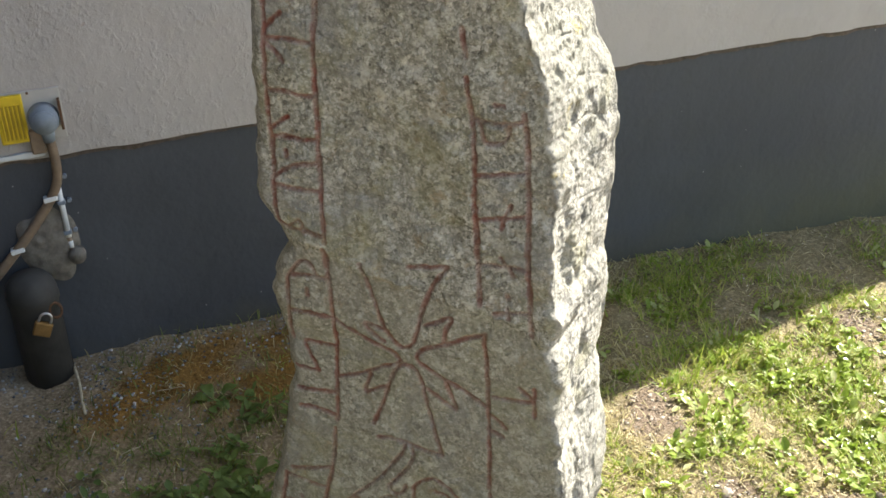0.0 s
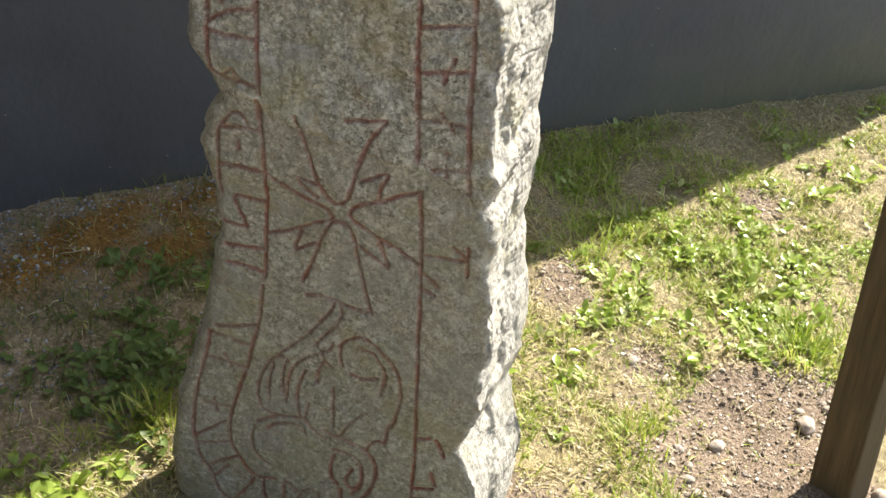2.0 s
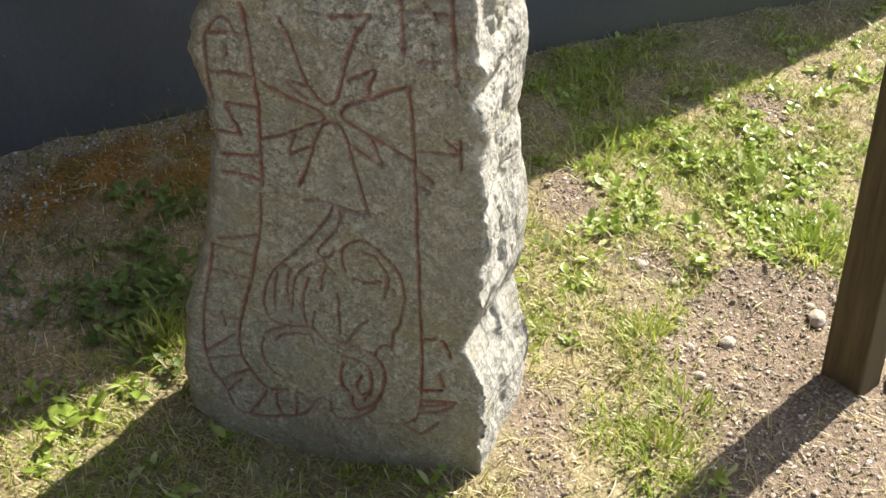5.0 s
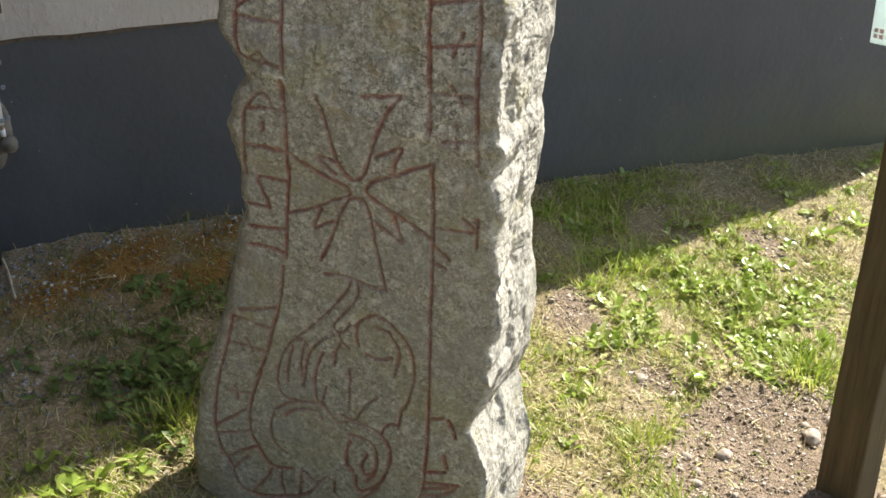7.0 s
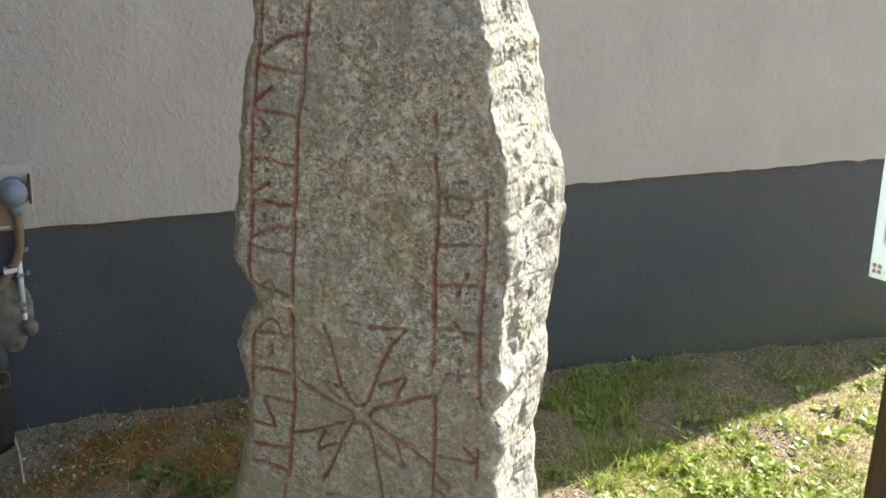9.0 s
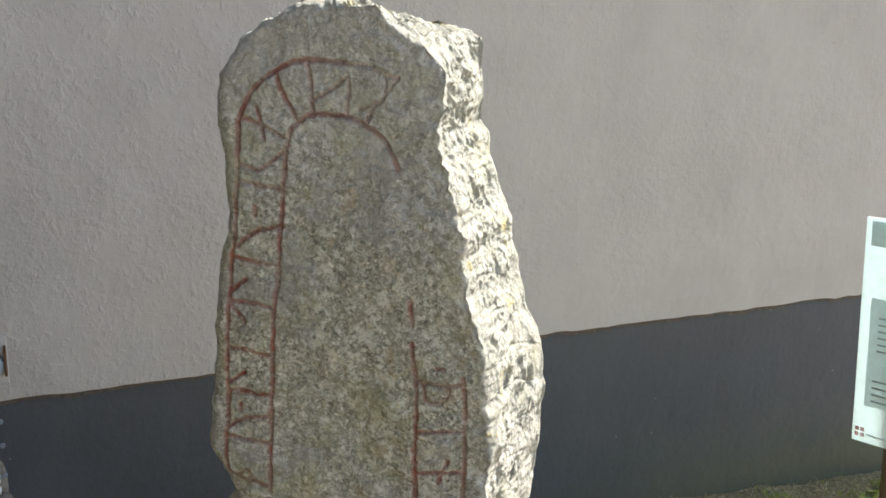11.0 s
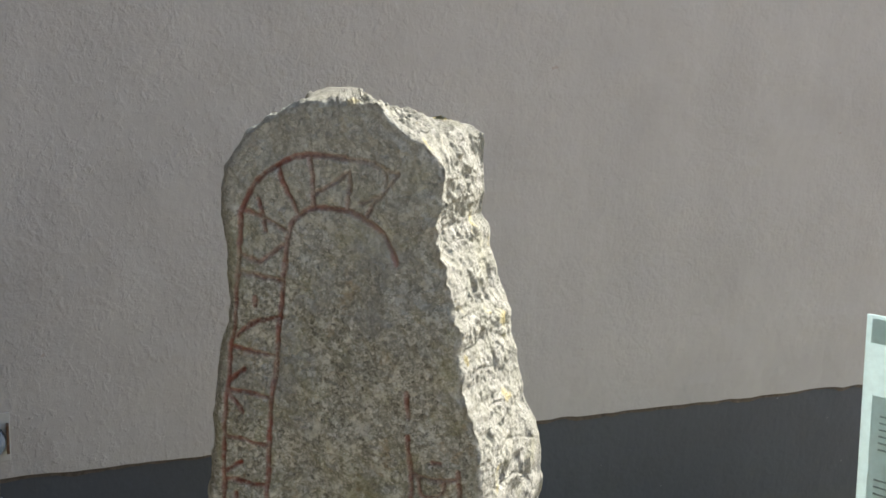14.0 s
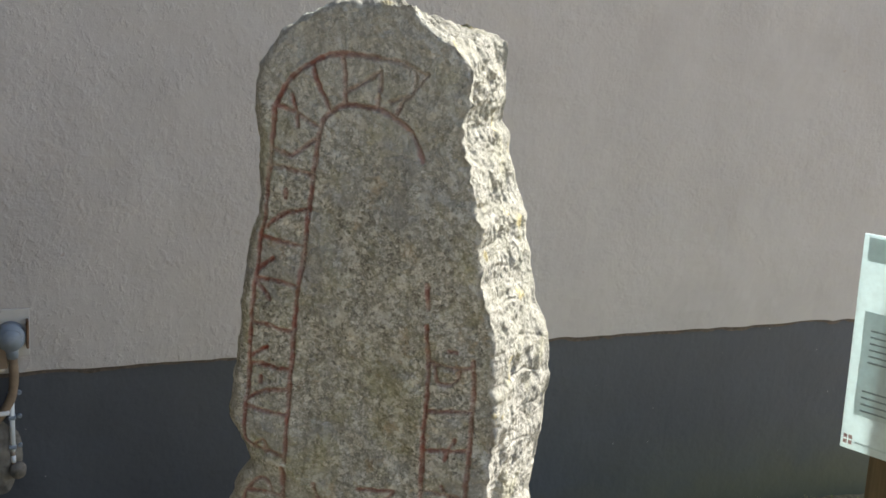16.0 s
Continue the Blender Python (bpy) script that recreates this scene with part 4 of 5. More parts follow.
def wall_cable():
    t = on_wall("wall_cable", "thick brown cable curving down the dark plinth", "cable", -1.50, 0.69)
    pts = [(-0.004, -0.030, 0.012), (-0.001, -0.024, -0.06), (-0.010, -0.018, -0.115), (-0.040, -0.016, -0.165), (-0.090, -0.016, -0.225), (-0.143, -0.016, -0.280), (-0.200, -0.016, -0.335), (-0.26, -0.016, -0.375)]
    part("sheath", tube(smooth_line(pts, 7), 0.0115, 12), CABLE, t, smooth=True)
    for x, z, turn in ((-0.030, -0.148, 45), (-0.128, -0.265, 44)):
        bm = box(-0.016, 0.016, -0.029, -0.002, -0.006, 0.006, 0.002)
        bmesh.ops.transform(bm, matrix=Matrix.Translation((x, 0, z)) @ Matrix.Rotation(radians(turn - 52), 4, "Y"), verts=bm.verts)
        part("clip", bm, WHITE_TUBE, t, "white plastic cable clip")


wall_cable()


def white_conduit():
    t = on_wall("conduit", "short white plastic conduit clipped to the plinth", "conduit", -1.508, 0.43)
    part("pipe", tube([(0, -0.014, 0.165), (0.001, -0.014, 0.005)], 0.0068, 14), WHITE_TUBE, t, smooth=True)
    part("wire_end", tube([(0.001, -0.014, 0.004), (0.002, -0.014, -0.030)], 0.0055, 12), CABLE, t, smooth=True)
    part("sleeve", tube([(0.002, -0.0142, -0.006), (0.002, -0.0142, -0.024)], 0.0062, 12), WHITE_TUBE, t, smooth=True)
    for z in (0.158, 0.096, 0.018):
        c = part("clip", box(-0.009, 0.010, -0.023, -0.001, z - 0.005, z + 0.005, 0.002), BOX_GREY, t)
        part("nail", disc(0.019, -0.006, z, 0.006, 0.011, 0.001, 10), BOX_GREY, c)
    part("bushing", disc(0.012, -0.016, -0.046, 0.021, 0.030, 0.004), MORTAR, t, "round grey wall bushing", True)


white_conduit()


def white_strip():
    t = on_wall("white_strip", "chipped white strip along the top of the plinth", "strip", -1.52, 0.656)
    b = box(-0.62, 0.0, -0.020, -0.011, -0.006, 0.006, 0.0015)
    bmesh.ops.subdivide_edges(b, edges=[e for e in b.edges if abs(e.verts[0].co.x - e.verts[1].co.x) > 0.3], cuts=40)
    for v in b.verts:
        v.co.z += 0.0022 * noise.noise(Vector((v.co.x * 25, v.co.y * 60, v.co.z * 90)))
    part("lath", b, WHITE_TUBE, t)


white_strip()


def mortar_patch():
    """A rough grey cement patch where the pipe enters the plinth."""
    bm = bmesh.new()
    bmesh.ops.create_grid(bm, x_segments=26, y_segments=26, size=0.5)
    for v in bm.verts:
        a, r = math.atan2(v.co.y, v.co.x), max(abs(v.co.x), abs(v.co.y)) * 2
        lim = 0.075 + 0.022 * noise.noise(Vector((math.cos(a) * 1.4, math.sin(a) * 1.4, 3)))
        x, z = r * lim * math.cos(a), r * lim * 1.25 * math.sin(a)
        v.co = (x, -0.002 - 0.017 * (1 - r ** 3) + 0.006 * (1 - r ** 4) * noise.noise(Vector((x * 45, z * 45, 1))), z)
    t = part("mortar_patch", bm, MORTAR, None, "", True)
    t.matrix_world = WALL @ pose(-1.555, 0, 0.425)
    tagged(t, "rough grey cement patch on the dark plinth", "cement patch")


mortar_patch()


def locked_drum():
    """A black upright pipe cover by the wall, shut with a brass padlock."""
    s = -1.618
    p = WALL @ Vector((s, -0.05, 0))
    g = float(ground_z(p.x, p.y))
    t = new("pipe_cover")
    t.matrix_world = WALL @ pose(s, -0.05, g)
    tagged(t, "black rubber-clad upright pipe cover with a padlock", "pipe cover")
    bm = bmesh.new()
    prof = [(0.0, -0.05), (0.058, -0.05), (0.058, 0.20), (0.062, 0.205), (0.062, 0.225), (0.056, 0.25), (0.040, 0.268), (0.0, 0.275)]
    rings = []
    for r, z in prof:
        rings.append([bm.verts.new((r * math.cos(a) + 0.0001 * k, r * math.sin(a), z)) for k, a in enumerate(2 * math.pi * n / 32 for n in range(32))])
    for a, b in zip(rings, rings[1:]):
        for n in range(32):
            bm.faces.new((a[n], a[(n + 1) % 32], b[(n + 1) % 32], b[n]))
    bmesh.ops.remove_doubles(bm, verts=bm.verts, dist=0.0004)
    part("drum", bm, BLACK, t, smooth=True)
    ring = [(0.048 + 0.014 * math.cos(a), -0.048 + 0.004 * math.sin(a), 0.185 + 0.018 * math.sin(a)) for a in (2 * math.pi * k / 18 for k in range(19))]
    part("hasp", tube(ring, 0.0036, 8), RUST, t, smooth=True)
    # padlock
    lock = new("padlock")
    lock.matrix_world = WALL @ pose(s + 0.012, -0.120, g + 0.155, 0, 24, 0)
    tagged(lock, "brass padlock with a steel shackle hanging from a hasp", "padlock")
    part("body", box(-0.021, 0.021, -0.008, 0.008, -0.020, 0.016, 0.004, 3), BRASS, lock, smooth=False)
    arch = [(0.014 * math.cos(a), 0, 0.016 + 0.024 * max(0.0, math.sin(a)) ** 0.6) for a in (math.pi * k / 16 for k in range(17))]
    part("shackle", tube([(0.014, 0, 0.010)] + arch + [(-0.014, 0, 0.010)], 0.0032, 10), STEEL, lock, smooth=True)


locked_drum()


# ---------------- plants, stones and litter on the ground ----------------
rng = np.random.default_rng(7)


def free_of_things(x, y, margin=0.0):
    """Outside the stone, the post, the pipe cover and the house."""
    in_stone = (x > -0.345 - margin) & (x < 0.235 + margin) & (y > -0.005 - margin) & (y < 0.25 + margin)
    in_post = np.hypot(x - 0.870, y - 0.486) < 0.058 + margin
    in_drum = np.hypot(x + 1.223, y - 0.591) < 0.070 + margin
    return ~in_stone & ~in_post & ~in_drum & (wall_gap(x, y) > 0.006 + margin)


def scatter(n, x0, x1, y0, y1, chance, margin=0.0):
    x, y = rng.uniform(x0, x1, n), rng.uniform(y0, y1, n)
    ok = free_of_things(x, y, margin) & (rng.random(n) < chance(x, y))
    return x[ok], y[ok]


def strips(name, x, y, length, width, pitch, bend, stations, profile, mat, fold=0.0, lift=0.0, parent=None, heading=None, z=None):
    """Curved blades or leaves, each of its own length, width and heading. pitch: degrees over the ground at the foot; bend: by which it droops to its tip."""
    n = len(x)
    head = rng.uniform(0, 2 * np.pi, n) if heading is None else heading
    z = surface_z(x, y) if z is None else z
    px, py, pz = x.copy(), y.copy(), z - 0.002 + lift
    across = 3 if fold else 2
    V = np.zeros((n, stations, across, 3))
    step = length / (stations - 1)
    for k in range(stations):
        w = width * profile[k] * 0.5
        sx, sy = -np.sin(head), np.cos(head)
        V[:, k, 0] = np.stack((px - sx * w, py - sy * w, pz), -1)
        V[:, k, -1] = np.stack((px + sx * w, py + sy * w, pz), -1)
        if fold:
            V[:, k, 1] = np.stack((px, py, pz - fold * w), -1)
        a = np.radians(pitch - bend * (k + 0.5) / stations)
        px, py, pz = px + step * np.cos(a) * np.cos(head), py + step * np.cos(a) * np.sin(head), pz + step * np.sin(a)
    idx = np.arange(n * stations * across).reshape(n, stations, across)
    quads = np.stack((idx[:, :-1, :-1], idx[:, :-1, 1:], idx[:, 1:, 1:], idx[:, 1:, :-1]), -1).reshape(-1, 4)
    return link_mesh(name, V.reshape(-1, 3).tolist(), quads.tolist(), mat, parent, smooth=True)


def lit_side(x, y):
    """1 on the sunny lawn, 0 on the dark earth left of the stone."""
    return 1 - shadow_humus_amount(x, y)


def in_gap(x, y):
    """1 along the thin, littered grass by the house beyond the stone, cut along the house's shadow edge."""
    return np.clip((y - 0.90 - 1.39 * x) / 0.1, 0, 1) * np.clip((x - 0.22 + 0.15 * patchy(x, y, 6, 73)) / 0.2, 0, 1)


def lawn_chance(x, y):
    c = 0.20 + 1.5 * patchy(x, y, 5.5, 71) + 0.9 * patchy(x, y, 15, 72)
    c += 0.70 * np.exp(-((x - 0.22) / 0.22) ** 2 - ((y - 1.27) / 0.28) ** 2) + 0.5 * np.exp(-((x - 0.34) / 0.08) ** 2 - ((y - 1.25) / 0.08) ** 2)
    c += 0.45 * np.exp(-((x - 0.95) / 0.35) ** 2 - ((y - 1.25) / 0.35) ** 2) + 0.6 * np.exp(-((x - 0.80) / 0.10) ** 2 - ((y - 0.93) / 0.10) ** 2)
    c += 0.55 * np.exp(-((x - 0.50) / 0.08) ** 2 - ((y - 0.24) / 0.20) ** 2) + 0.4 * np.exp(-((x - 0.45) / 0.06) ** 2 - ((y - 0.46) / 0.07) ** 2)
    c -= 0.45 * np.exp(-((x - 0.30) / 0.11) ** 2 - ((y - 0.20) / 0.35) ** 2)
    c = np.where(y < -0.02, np.maximum(c, 0.22), c)
    return np.clip(c, 0.02, 1) * (1 - 0.97 * bare_amount(x, y)) * (1 - 0.93 * shadow_humus_amount(x, y)) * (1 - 0.35 * in_gap(x, y))


def stuff(ob, label, category):
    return tagged(ob, label, category, kind="stuff")


GRASS_PROFILE = (1.0, 0.9, 0.6, 0.06)
x, y = scatter(190000, -1.0, 1.7, -0.6, 2.7, lawn_chance)
n = len(x)
tall = 1 + 0.9 * np.exp(-((x - 0.33) / 0.3) ** 2 - ((y - 1.35) / 0.4) ** 2)
stuff(strips("grass", x, y, rng.uniform(0.014, 0.038, n) * tall, rng.uniform(0.0018, 0.0042, n), rng.uniform(12, 75, n), rng.uniform(10, 80, n), 4, GRASS_PROFILE, GRASS_LIT), "short green lawn grass, thin and patchy in the sun", "grass")
x, y = scatter(42000, -4, 5, -4.5, 4.5, lambda x, y: 0.8 * lawn_chance(x, y) * (1 - bounce_amount(x, y)) * ((x < -1.0) | (x > 1.7) | (y < -0.6) | (y > 2.7)))
n = len(x)
stuff(strips("outer_grass", x, y, rng.uniform(0.03, 0.06, n), rng.uniform(0.004, 0.008, n), rng.uniform(30, 80, n), rng.uniform(10, 80, n), 4, GRASS_PROFILE, GRASS_LIT), "lawn grass farther off", "grass")


def straw_chance(x, y):
    c = 0.42 + 0.9 * patchy(x, y, 8, 75) + 0.4 * np.exp(-((x - 0.68) / 0.16) ** 2 - ((y - 1.55) / 0.12) ** 2) + 0.5 * np.exp(-((x - 0.30) / 0.14) ** 2 - ((y - 0.2) / 0.5) ** 2)
    return np.clip(c, 0.05, 1) * (1 - 0.75 * bare_amount(x, y)) * (1 - 0.80 * shadow_humus_amount(x, y)) * (1 - 0.6 * in_gap(x, y))


x, y = scatter(115000, -0.95, 1.5, -0.55, 2.4, straw_chance)
n = len(x)
stuff(strips("dry_grass", x, y, rng.uniform(0.010, 0.044, n), rng.uniform(0.0012, 0.0030, n), rng.uniform(-2, 60, n), rng.uniform(0, 45, n), 4, (0.8, 1, 0.8, 0.2), STRAW, lift=0.003), "dry yellow straw and thatch between the grass", "dry grass")


x, y = scatter(9000, -0.95, 1.5, -0.5, 2.3, lambda x, y: np.clip(0.5 + 0.8 * patchy(x, y, 5, 77), 0.05, 1) * (1 - 0.8 * bare_amount(x, y)) * (1 - 0.7 * shadow_humus_amount(x, y)))
n = len(x)
stuff(strips("leaf_litter", x, y, rng.uniform(0.004, 0.013, n), rng.uniform(0.003, 0.008, n), rng.uniform(-5, 40, n), rng.uniform(-30, 50, n), 4, (0.4, 1, 0.9, 0.2), LITTER, fold=0.3, lift=0.007), "small dead leaf scraps among the grass", "leaf litter")


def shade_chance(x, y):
    return np.clip(0.25 + 0.7 * patchy(x, y, 5, 81), 0.0, 1) * shadow_humus_amount(x, y) * (1 - 0.7 * moss_amount(x, y)) * (1 - 0.75 * gravel_spot(x, y))


def gravel_spot(x, y):
    a = np.exp(-((x + 0.82) / 0.13) ** 2 - ((y - 0.21) / 0.09) ** 2) + np.exp(-((x + 1.02) / 0.17) ** 2 - ((y - 0.53) / 0.12) ** 2)
    return np.clip(a + 0.8 * np.exp(-((wall_gap(x, y) - 0.05) / 0.06) ** 2) * (x < -0.2), 0, 1)


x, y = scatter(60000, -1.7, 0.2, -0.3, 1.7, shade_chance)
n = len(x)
stuff(strips("shaded_grass", x, y, rng.uniform(0.015, 0.045, n), rng.uniform(0.0016, 0.0036, n), rng.uniform(20, 80, n), rng.uniform(10, 80, n), 4, GRASS_PROFILE, GRASS_SHADED), "sparse grass on shaded earth, the shade painted into its darker green", "grass")


def leaves_of(x, y, count, spread):
    """Rosettes: every plant gets some leaves with headings all round."""
    k = rng.integers(count[0], count[1], len(x))
    px, py = np.repeat(x, k), np.repeat(y, k)
    return px + rng.normal(0, spread, len(px)), py + rng.normal(0, spread, len(py))


def weed_chance(x, y):
    band = np.exp(-((x - 0.62 - 0.2 * (y - 1.1)) / 0.26) ** 2 - ((y - 1.12) / 0.34) ** 2)
    c = band * (0.75 + 1.5 * patchy(x, y, 9, 91)) + 0.05 + 0.5 * np.exp(-((x - 0.5) / 0.12) ** 2 - ((y - 1.30) / 0.12) ** 2) + 0.25 * np.exp(-((x + 0.56) / 0.14) ** 2 - ((y + 0.04) / 0.12) ** 2)
    return np.clip(c, 0, 1) * (1 - bare_amount(x, y)) * (1 - shadow_humus_amount(x, y)) * (1 - 0.8 * in_gap(x, y))


x, y = scatter(5600, -0.9, 1.9, -0.6, 2.6, weed_chance, 0.02)
x, y = leaves_of(x, y, (5, 11), 0.014)
n = len(x)
stuff(strips("weeds", x, y, rng.uniform(0.014, 0.040, n), rng.uniform(0.008, 0.020, n), rng.uniform(8, 70, n), rng.uniform(20, 95, n), 6, (0.15, 0.55, 0.95, 1.0, 0.75, 0.08), WEED, fold=0.35, lift=0.008), "low broad-leaved weeds in the sunny grass", "weeds")


def ivy_chance(x, y):
    c = 0.55 * np.exp(-((x + 0.55) / 0.17) ** 2 - ((y - 0.30) / 0.19) ** 2) * (0.7 + 1.2 * patchy(x, y, 9, 95))
    c += 0.5 * np.exp(-((x + 0.60) / 0.05) ** 2 - ((y - 0.62) / 0.05) ** 2) + 0.35 * np.exp(-((x + 0.52) / 0.06) ** 2 - ((y - 0.72) / 0.08) ** 2)
    return np.clip(c, 0, 1)


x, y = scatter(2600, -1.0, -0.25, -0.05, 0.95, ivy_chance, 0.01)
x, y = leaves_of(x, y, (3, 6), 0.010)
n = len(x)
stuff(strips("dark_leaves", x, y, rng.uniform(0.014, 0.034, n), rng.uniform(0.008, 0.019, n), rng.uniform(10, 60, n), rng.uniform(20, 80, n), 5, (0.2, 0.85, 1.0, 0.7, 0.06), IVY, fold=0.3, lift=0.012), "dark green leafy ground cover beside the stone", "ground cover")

x, y = scatter(26000, -1.5, 0.3, 0.3, 1.9, lambda x, y: np.clip(1.2 * moss_amount(x, y) + 0.05, 0, 1) * shadow_humus_amount(x, y))
n = len(x)
stuff(strips("moss", x, y, rng.uniform(0.006, 0.018, n), rng.uniform(0.0018, 0.005, n), rng.uniform(10, 80, n), rng.uniform(0, 60, n), 4, GRASS_PROFILE, MOSS), "orange-brown dried moss along the foot of the wall", "moss")


def grass_tufts():
    """Taller tufts: by the stone's foot, along the edge of the lawn and round the bare patch."""
    xs, ys, hs, ls = [], [], [], []
    for cx, cy, n, radius, tallest in ((-0.455, 0.160, 70, 0.022, 0.085), (-0.49, 0.125, 60, 0.022, 0.075), (-0.42, 0.12, 50, 0.02, 0.05), (-0.56, 0.03, 60, 0.04, 0.045), (-0.66, -0.08, 50, 0.03, 0.04), (0.26, 1.13, 150, 0.05, 0.075), (0.36, 1.28, 130, 0.05, 0.075),
                                       (0.95, 1.0, 190, 0.06, 0.07), (0.80, 0.98, 150, 0.05, 0.06), (0.45, 0.46, 130, 0.035, 0.055), (0.55, 0.28, 130, 0.035, 0.055), (0.50, 0.14, 170, 0.045, 0.06), (0.80, 0.90, 220, 0.05, 0.085), (0.62, 1.02, 120, 0.04, 0.06)):
        x, y = cx + rng.normal(0, radius, n), cy + rng.normal(0, radius, n)
        xs.append(x), ys.append(y)
        hs.append(np.arctan2(y - cy, x - cx) + rng.normal(0, 0.7, n))
        ls.append(rng.uniform(0.4, 1, n) * tallest)
    x, y, head, length = (np.concatenate(v) for v in (xs, ys, hs, ls))
    n = len(x)
    ob = strips("grass_tufts", x, y, length, rng.uniform(0.002, 0.0042, n), rng.uniform(48, 88, n), rng.uniform(15, 90, n), 6, (1, 1, 0.9, 0.75, 0.5, 0.05), GRASS_LIT, heading=head)
    stuff(ob, "taller bright green grass tufts by the stone and the sandy patch", "grass")


grass_tufts()


def stones(name, x, y, size, mat, sink=0.25):
    """Small uneven stones, twenty faces each."""
    bm = bmesh.new()
    bmesh.ops.create_icosphere(bm, subdivisions=1, radius=1)
    unit = np.array([v.co[:] for v in bm.verts])
    tri = np.array([[v.index for v in f.verts] for f in bm.faces])
    bm.free()
    n = len(x)
    shape = rng.uniform(0.65, 1.2, (n, 1, 3)) * np.array((1, 0.85, 0.6))
    V = unit[None] * shape * (1 + 0.16 * rng.standard_normal((n, len(unit), 1)))
    a = rng.uniform(0, 2 * np.pi, n)[:, None]
    X = V[..., 0] * np.cos(a) - V[..., 1] * np.sin(a)
    Y = V[..., 0] * np.sin(a) + V[..., 1] * np.cos(a)
    V = np.stack((X, Y, V[..., 2]), -1) * size[:, None, None]
    z = surface_z(x, y) + size * (0.6 - 2 * sink * 0.6)
    V += np.stack((x, y, z), -1)[:, None, :]
    F = tri[None] + (np.arange(n) * len(unit))[:, None, None]
    return link_mesh(name, V.reshape(-1, 3).tolist(), F.reshape(-1, 3).tolist(), mat, smooth=False)


x, y = scatter(24000, 0.1, 1.4, -0.3, 1.7, lambda x, y: np.clip(bare_amount(x, y) + 0.03, 0, 1))
stuff(stones("gravel", x, y, rng.uniform(0.0012, 0.0040, len(x)) * rng.choice((1, 1, 1, 1.7), len(x)), PEBBLE), "light gravel on the trodden sandy patch", "gravel")
x, y = scatter(9000, -0.9, 1.6, -0.7, 2.4, lambda x, y: (0.35 + 0.6 * patchy(x, y, 6, 101)) * lit_side(x, y))
stuff(stones("scattered_gravel", x, y, rng.uniform(0.0015, 0.0056, len(x)), PEBBLE), "small light stones among the grass", "gravel")
x, y = scatter(14000, -1.7, 0.0, -0.1, 1.7, lambda x, y: np.clip(1.1 * gravel_spot(x, y) + 0.09, 0, 1) * np.clip(shadow_humus_amount(x, y) + 0.1, 0, 1))
stuff(stones("dark_gravel", x, y, rng.uniform(0.002, 0.0062, len(x)), DARK_PEBBLE), "grey gravel on dark earth along the wall", "gravel")


def field_stone(x, y, size, seed, label):
    bm = bmesh.new()
    bmesh.ops.create_icosphere(bm, subdivisions=3, radius=1)
    for v in bm.verts:
        k = 1 + 0.22 * noise.noise(v.co * 1.6 + Vector((seed, 0, 0))) + 0.06 * noise.noise(v.co * 5 + Vector((seed, 3, 0)))
        v.co = Vector((v.co.x * 1.15, v.co.y * 0.85, v.co.z * 0.6)) * k * size
    ob = part("field_stone", bm, FIELD_STONE, None, "", True)
    ob.matrix_world = pose(x, y, float(surface_z(x, y)) + size * 0.28, 0, 0, seed * 47)
    return tagged(ob, label, "stone", "stones on the sandy patch")


for k, (sx, sy, size) in enumerate(((0.622, 0.515, 0.017), (0.806, 0.645, 0.023), (0.965, 0.490, 0.026), (0.570, 0.394, 0.012), (0.590, 0.360, 0.010), (0.570, 0.430, 0.010), (0.545, 0.475, 0.011), (0.790, 0.690, 0.011), (0.650, 0.380, 0.008), (0.500, 0.690, 0.012), (0.735, 0.840, 0.010), (0.690, 0.560, 0.008), (0.420, 0.720, 0.014), (0.520, 0.560, 0.009), (0.855, 0.720, 0.013))):
    field_stone(sx, sy, size, k + 1, "rounded pale field stone lying on sandy soil")


def ground_stick(name, a, b, radius, mat, label, category):
    pts = []
    for k in range(7):
        t = k / 6
        px, py = a[0] + (b[0] - a[0]) * t, a[1] + (b[1] - a[1]) * t
        pts.append((px + 0.004 * math.sin(5 * t), py, float(surface_z(px, py)) + 0.006 + radius + 0.003 * math.sin(9 * t)))
    return tagged(part(name, tube(pts, radius, 8, 0.8), mat, None, "", True), label, category)


ground_stick("stick", (-1.190, 0.641), (-1.021, 0.458), 0.0042, STALK, "bleached dry stick lying on dark gravel", "stick")
srng = random.Random(12)
for k in range(16):
    sx, sy = (srng.uniform(-0.95, -0.4), srng.uniform(0.1, 0.7)) if k < 9 else (srng.uniform(0.28, 0.7), srng.uniform(0.05, 0.5))
    a, l = srng.uniform(0, 6.28), srng.uniform(0.03, 0.09)
    tagged(ground_stick("dry_stalk", (sx, sy), (sx + l * math.cos(a), sy + l * math.sin(a)), 0.0011, STALK, "thin dry stalk lying on the ground", "stalk"), group="dry stalks")


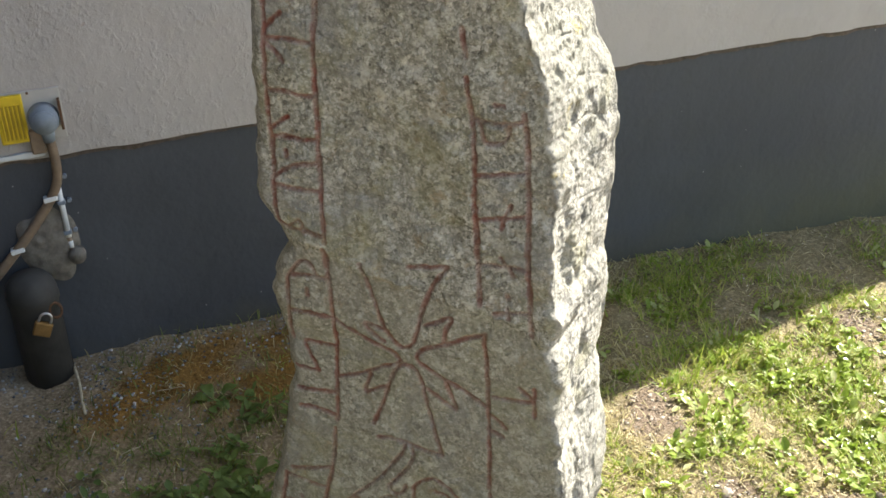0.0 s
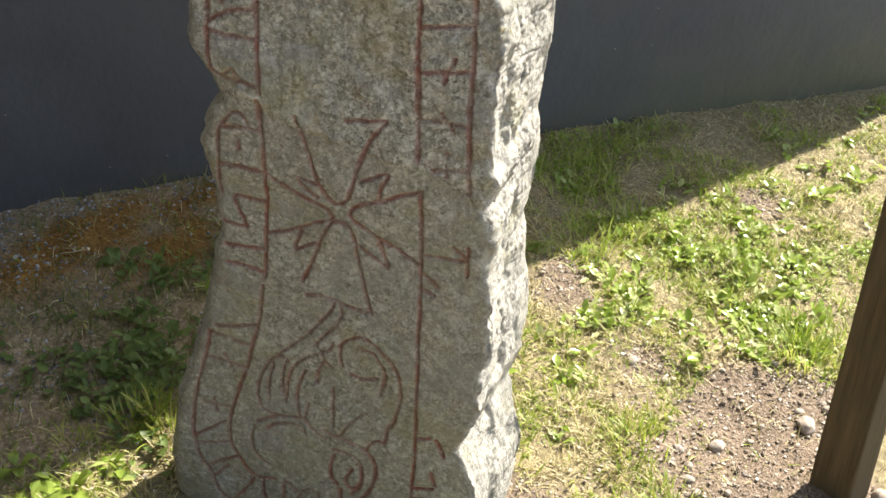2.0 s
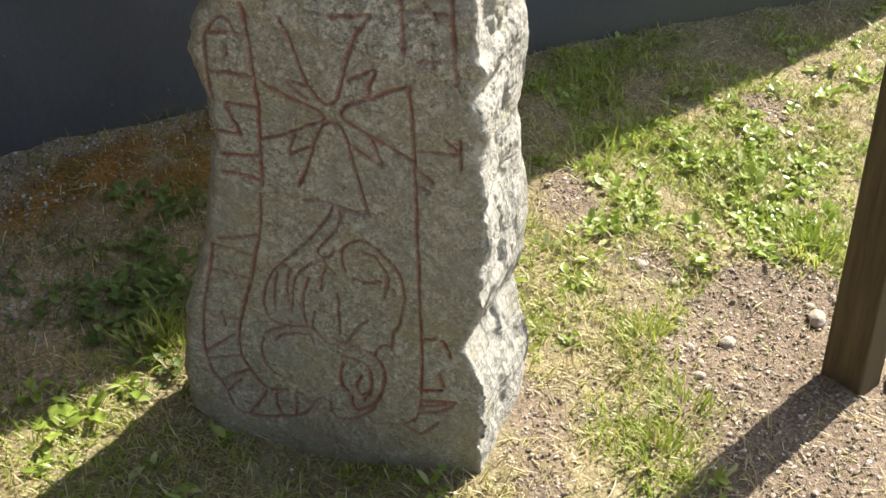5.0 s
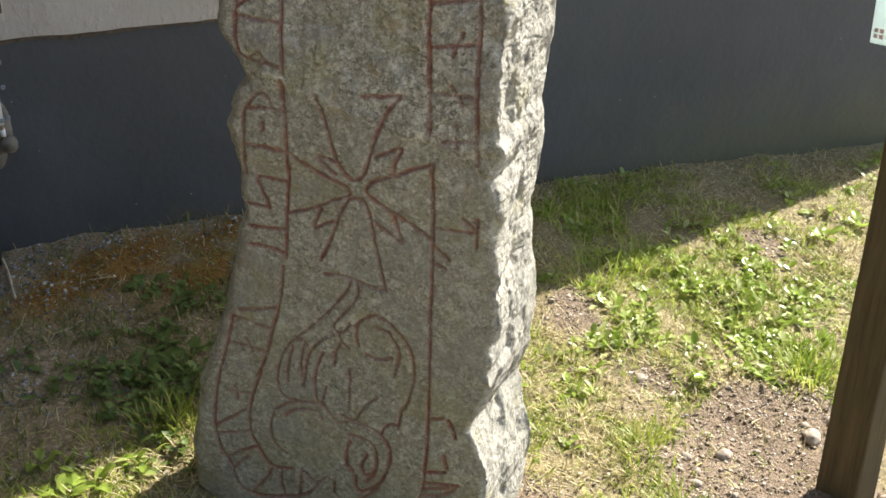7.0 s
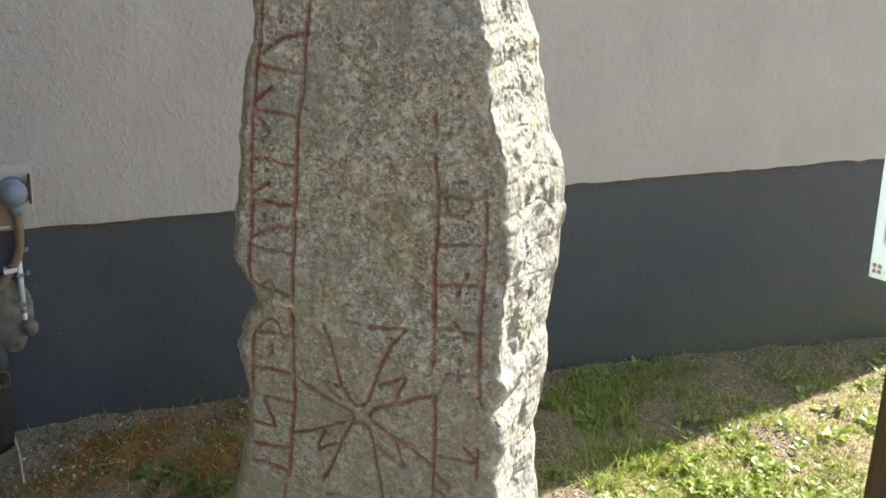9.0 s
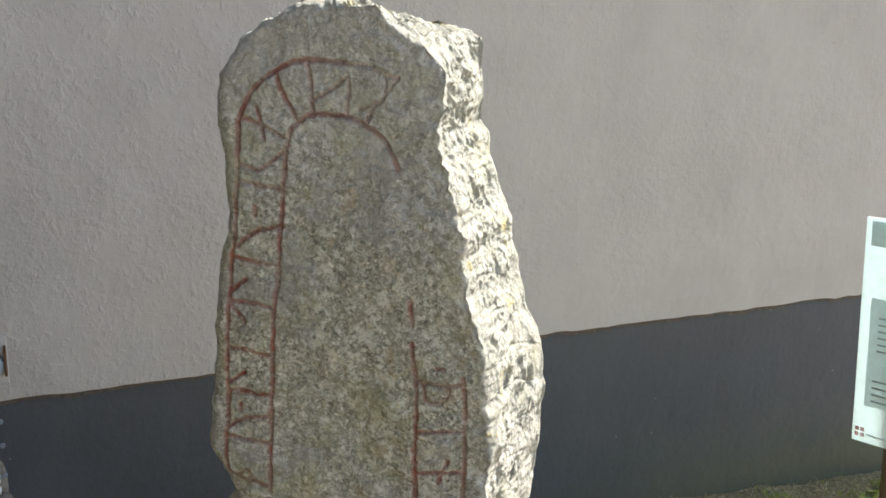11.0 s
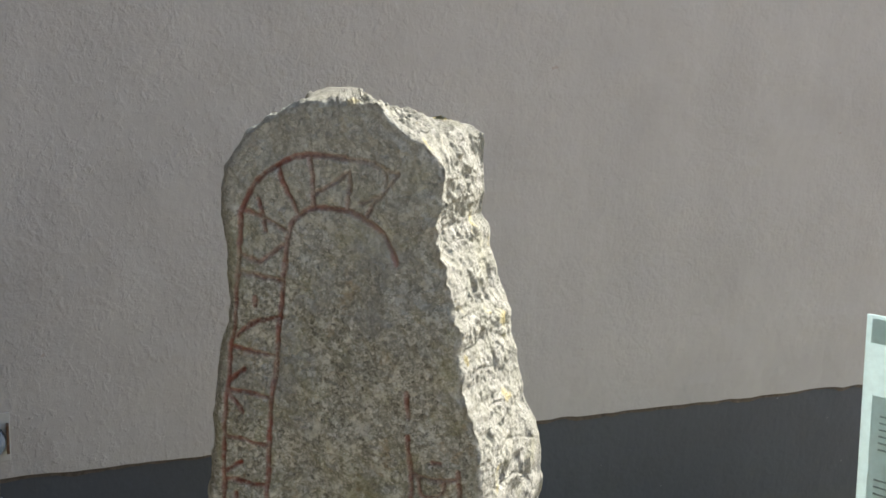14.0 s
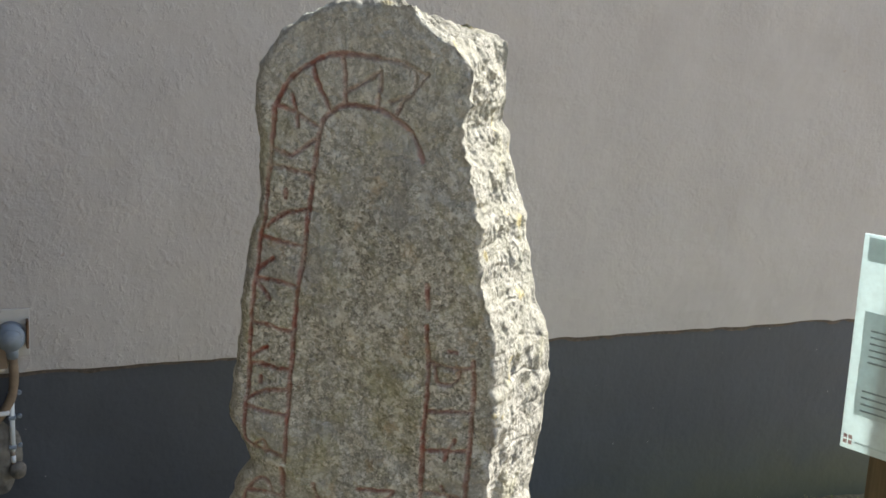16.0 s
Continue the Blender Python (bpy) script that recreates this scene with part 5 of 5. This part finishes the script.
def broad_leaf_plant(x, y, leaves, size, mat, label, seed):
    """A rosette of a few broad, folded leaves on short stalks."""
    r = random.Random(seed)
    base = new("broad_leaf_plant")
    base.matrix_world = pose(x, y, float(surface_z(x, y)), 0, 0, r.uniform(0, 360))
    tagged(base, label, "plant", "broad-leaved plants")
    for k in range(leaves):
        a = 2 * math.pi * (k + 0.6 * r.random()) / leaves
        length, wide = size * r.uniform(0.75, 1.15), size * r.uniform(0.45, 0.62)
        rise, droop = radians(r.uniform(25, 55)), radians(r.uniform(30, 70))
        bm = bmesh.new()
        rows, px, pz = [], 0.004, 0.0
        for j in range(9):
            t = j / 8
            w = 0.003 if t < 0.22 else wide * 0.5 * max(0.04, math.sin(math.pi * min(1, (t - 0.16) / 0.86)) ** 0.7)
            lift = 0.0 if t < 0.22 else 0.22 * w
            row = []
            for q in (-1, -0.5, 0, 0.5, 1):
                wave = 0.004 * math.sin(9 * t + 3 * q + seed) * abs(q)
                row.append(bm.verts.new((px * math.cos(a) - q * w * math.sin(a), px * math.sin(a) + q * w * math.cos(a), pz + abs(q) * lift + wave)))
            rows.append(row)
            slope = rise - droop * t
            px, pz = px + length / 8 * math.cos(slope), pz + length / 8 * math.sin(slope)
        for u, v in zip(rows, rows[1:]):
            for i in range(4):
                bm.faces.new((u[i], u[i + 1], v[i + 1], v[i]))
        part("leaf", bm, mat, base, "", True)


# last number: plants in shadow get the shade painted in as darker leaves
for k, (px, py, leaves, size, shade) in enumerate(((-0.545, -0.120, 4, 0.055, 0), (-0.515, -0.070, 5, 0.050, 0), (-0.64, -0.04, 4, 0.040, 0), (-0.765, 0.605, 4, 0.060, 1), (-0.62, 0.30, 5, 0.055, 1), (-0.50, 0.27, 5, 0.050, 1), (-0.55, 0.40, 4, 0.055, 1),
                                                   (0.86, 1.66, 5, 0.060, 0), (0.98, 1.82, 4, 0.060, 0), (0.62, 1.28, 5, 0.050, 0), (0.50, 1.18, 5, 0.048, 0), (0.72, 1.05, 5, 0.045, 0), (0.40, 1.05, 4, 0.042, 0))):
    broad_leaf_plant(px, py, leaves, size, IVY if shade else WEED, "broad-leaved plant on shaded earth, its shade painted as darker green" if shade else "pale green broad-leaved plant in sunny grass", k + 3)
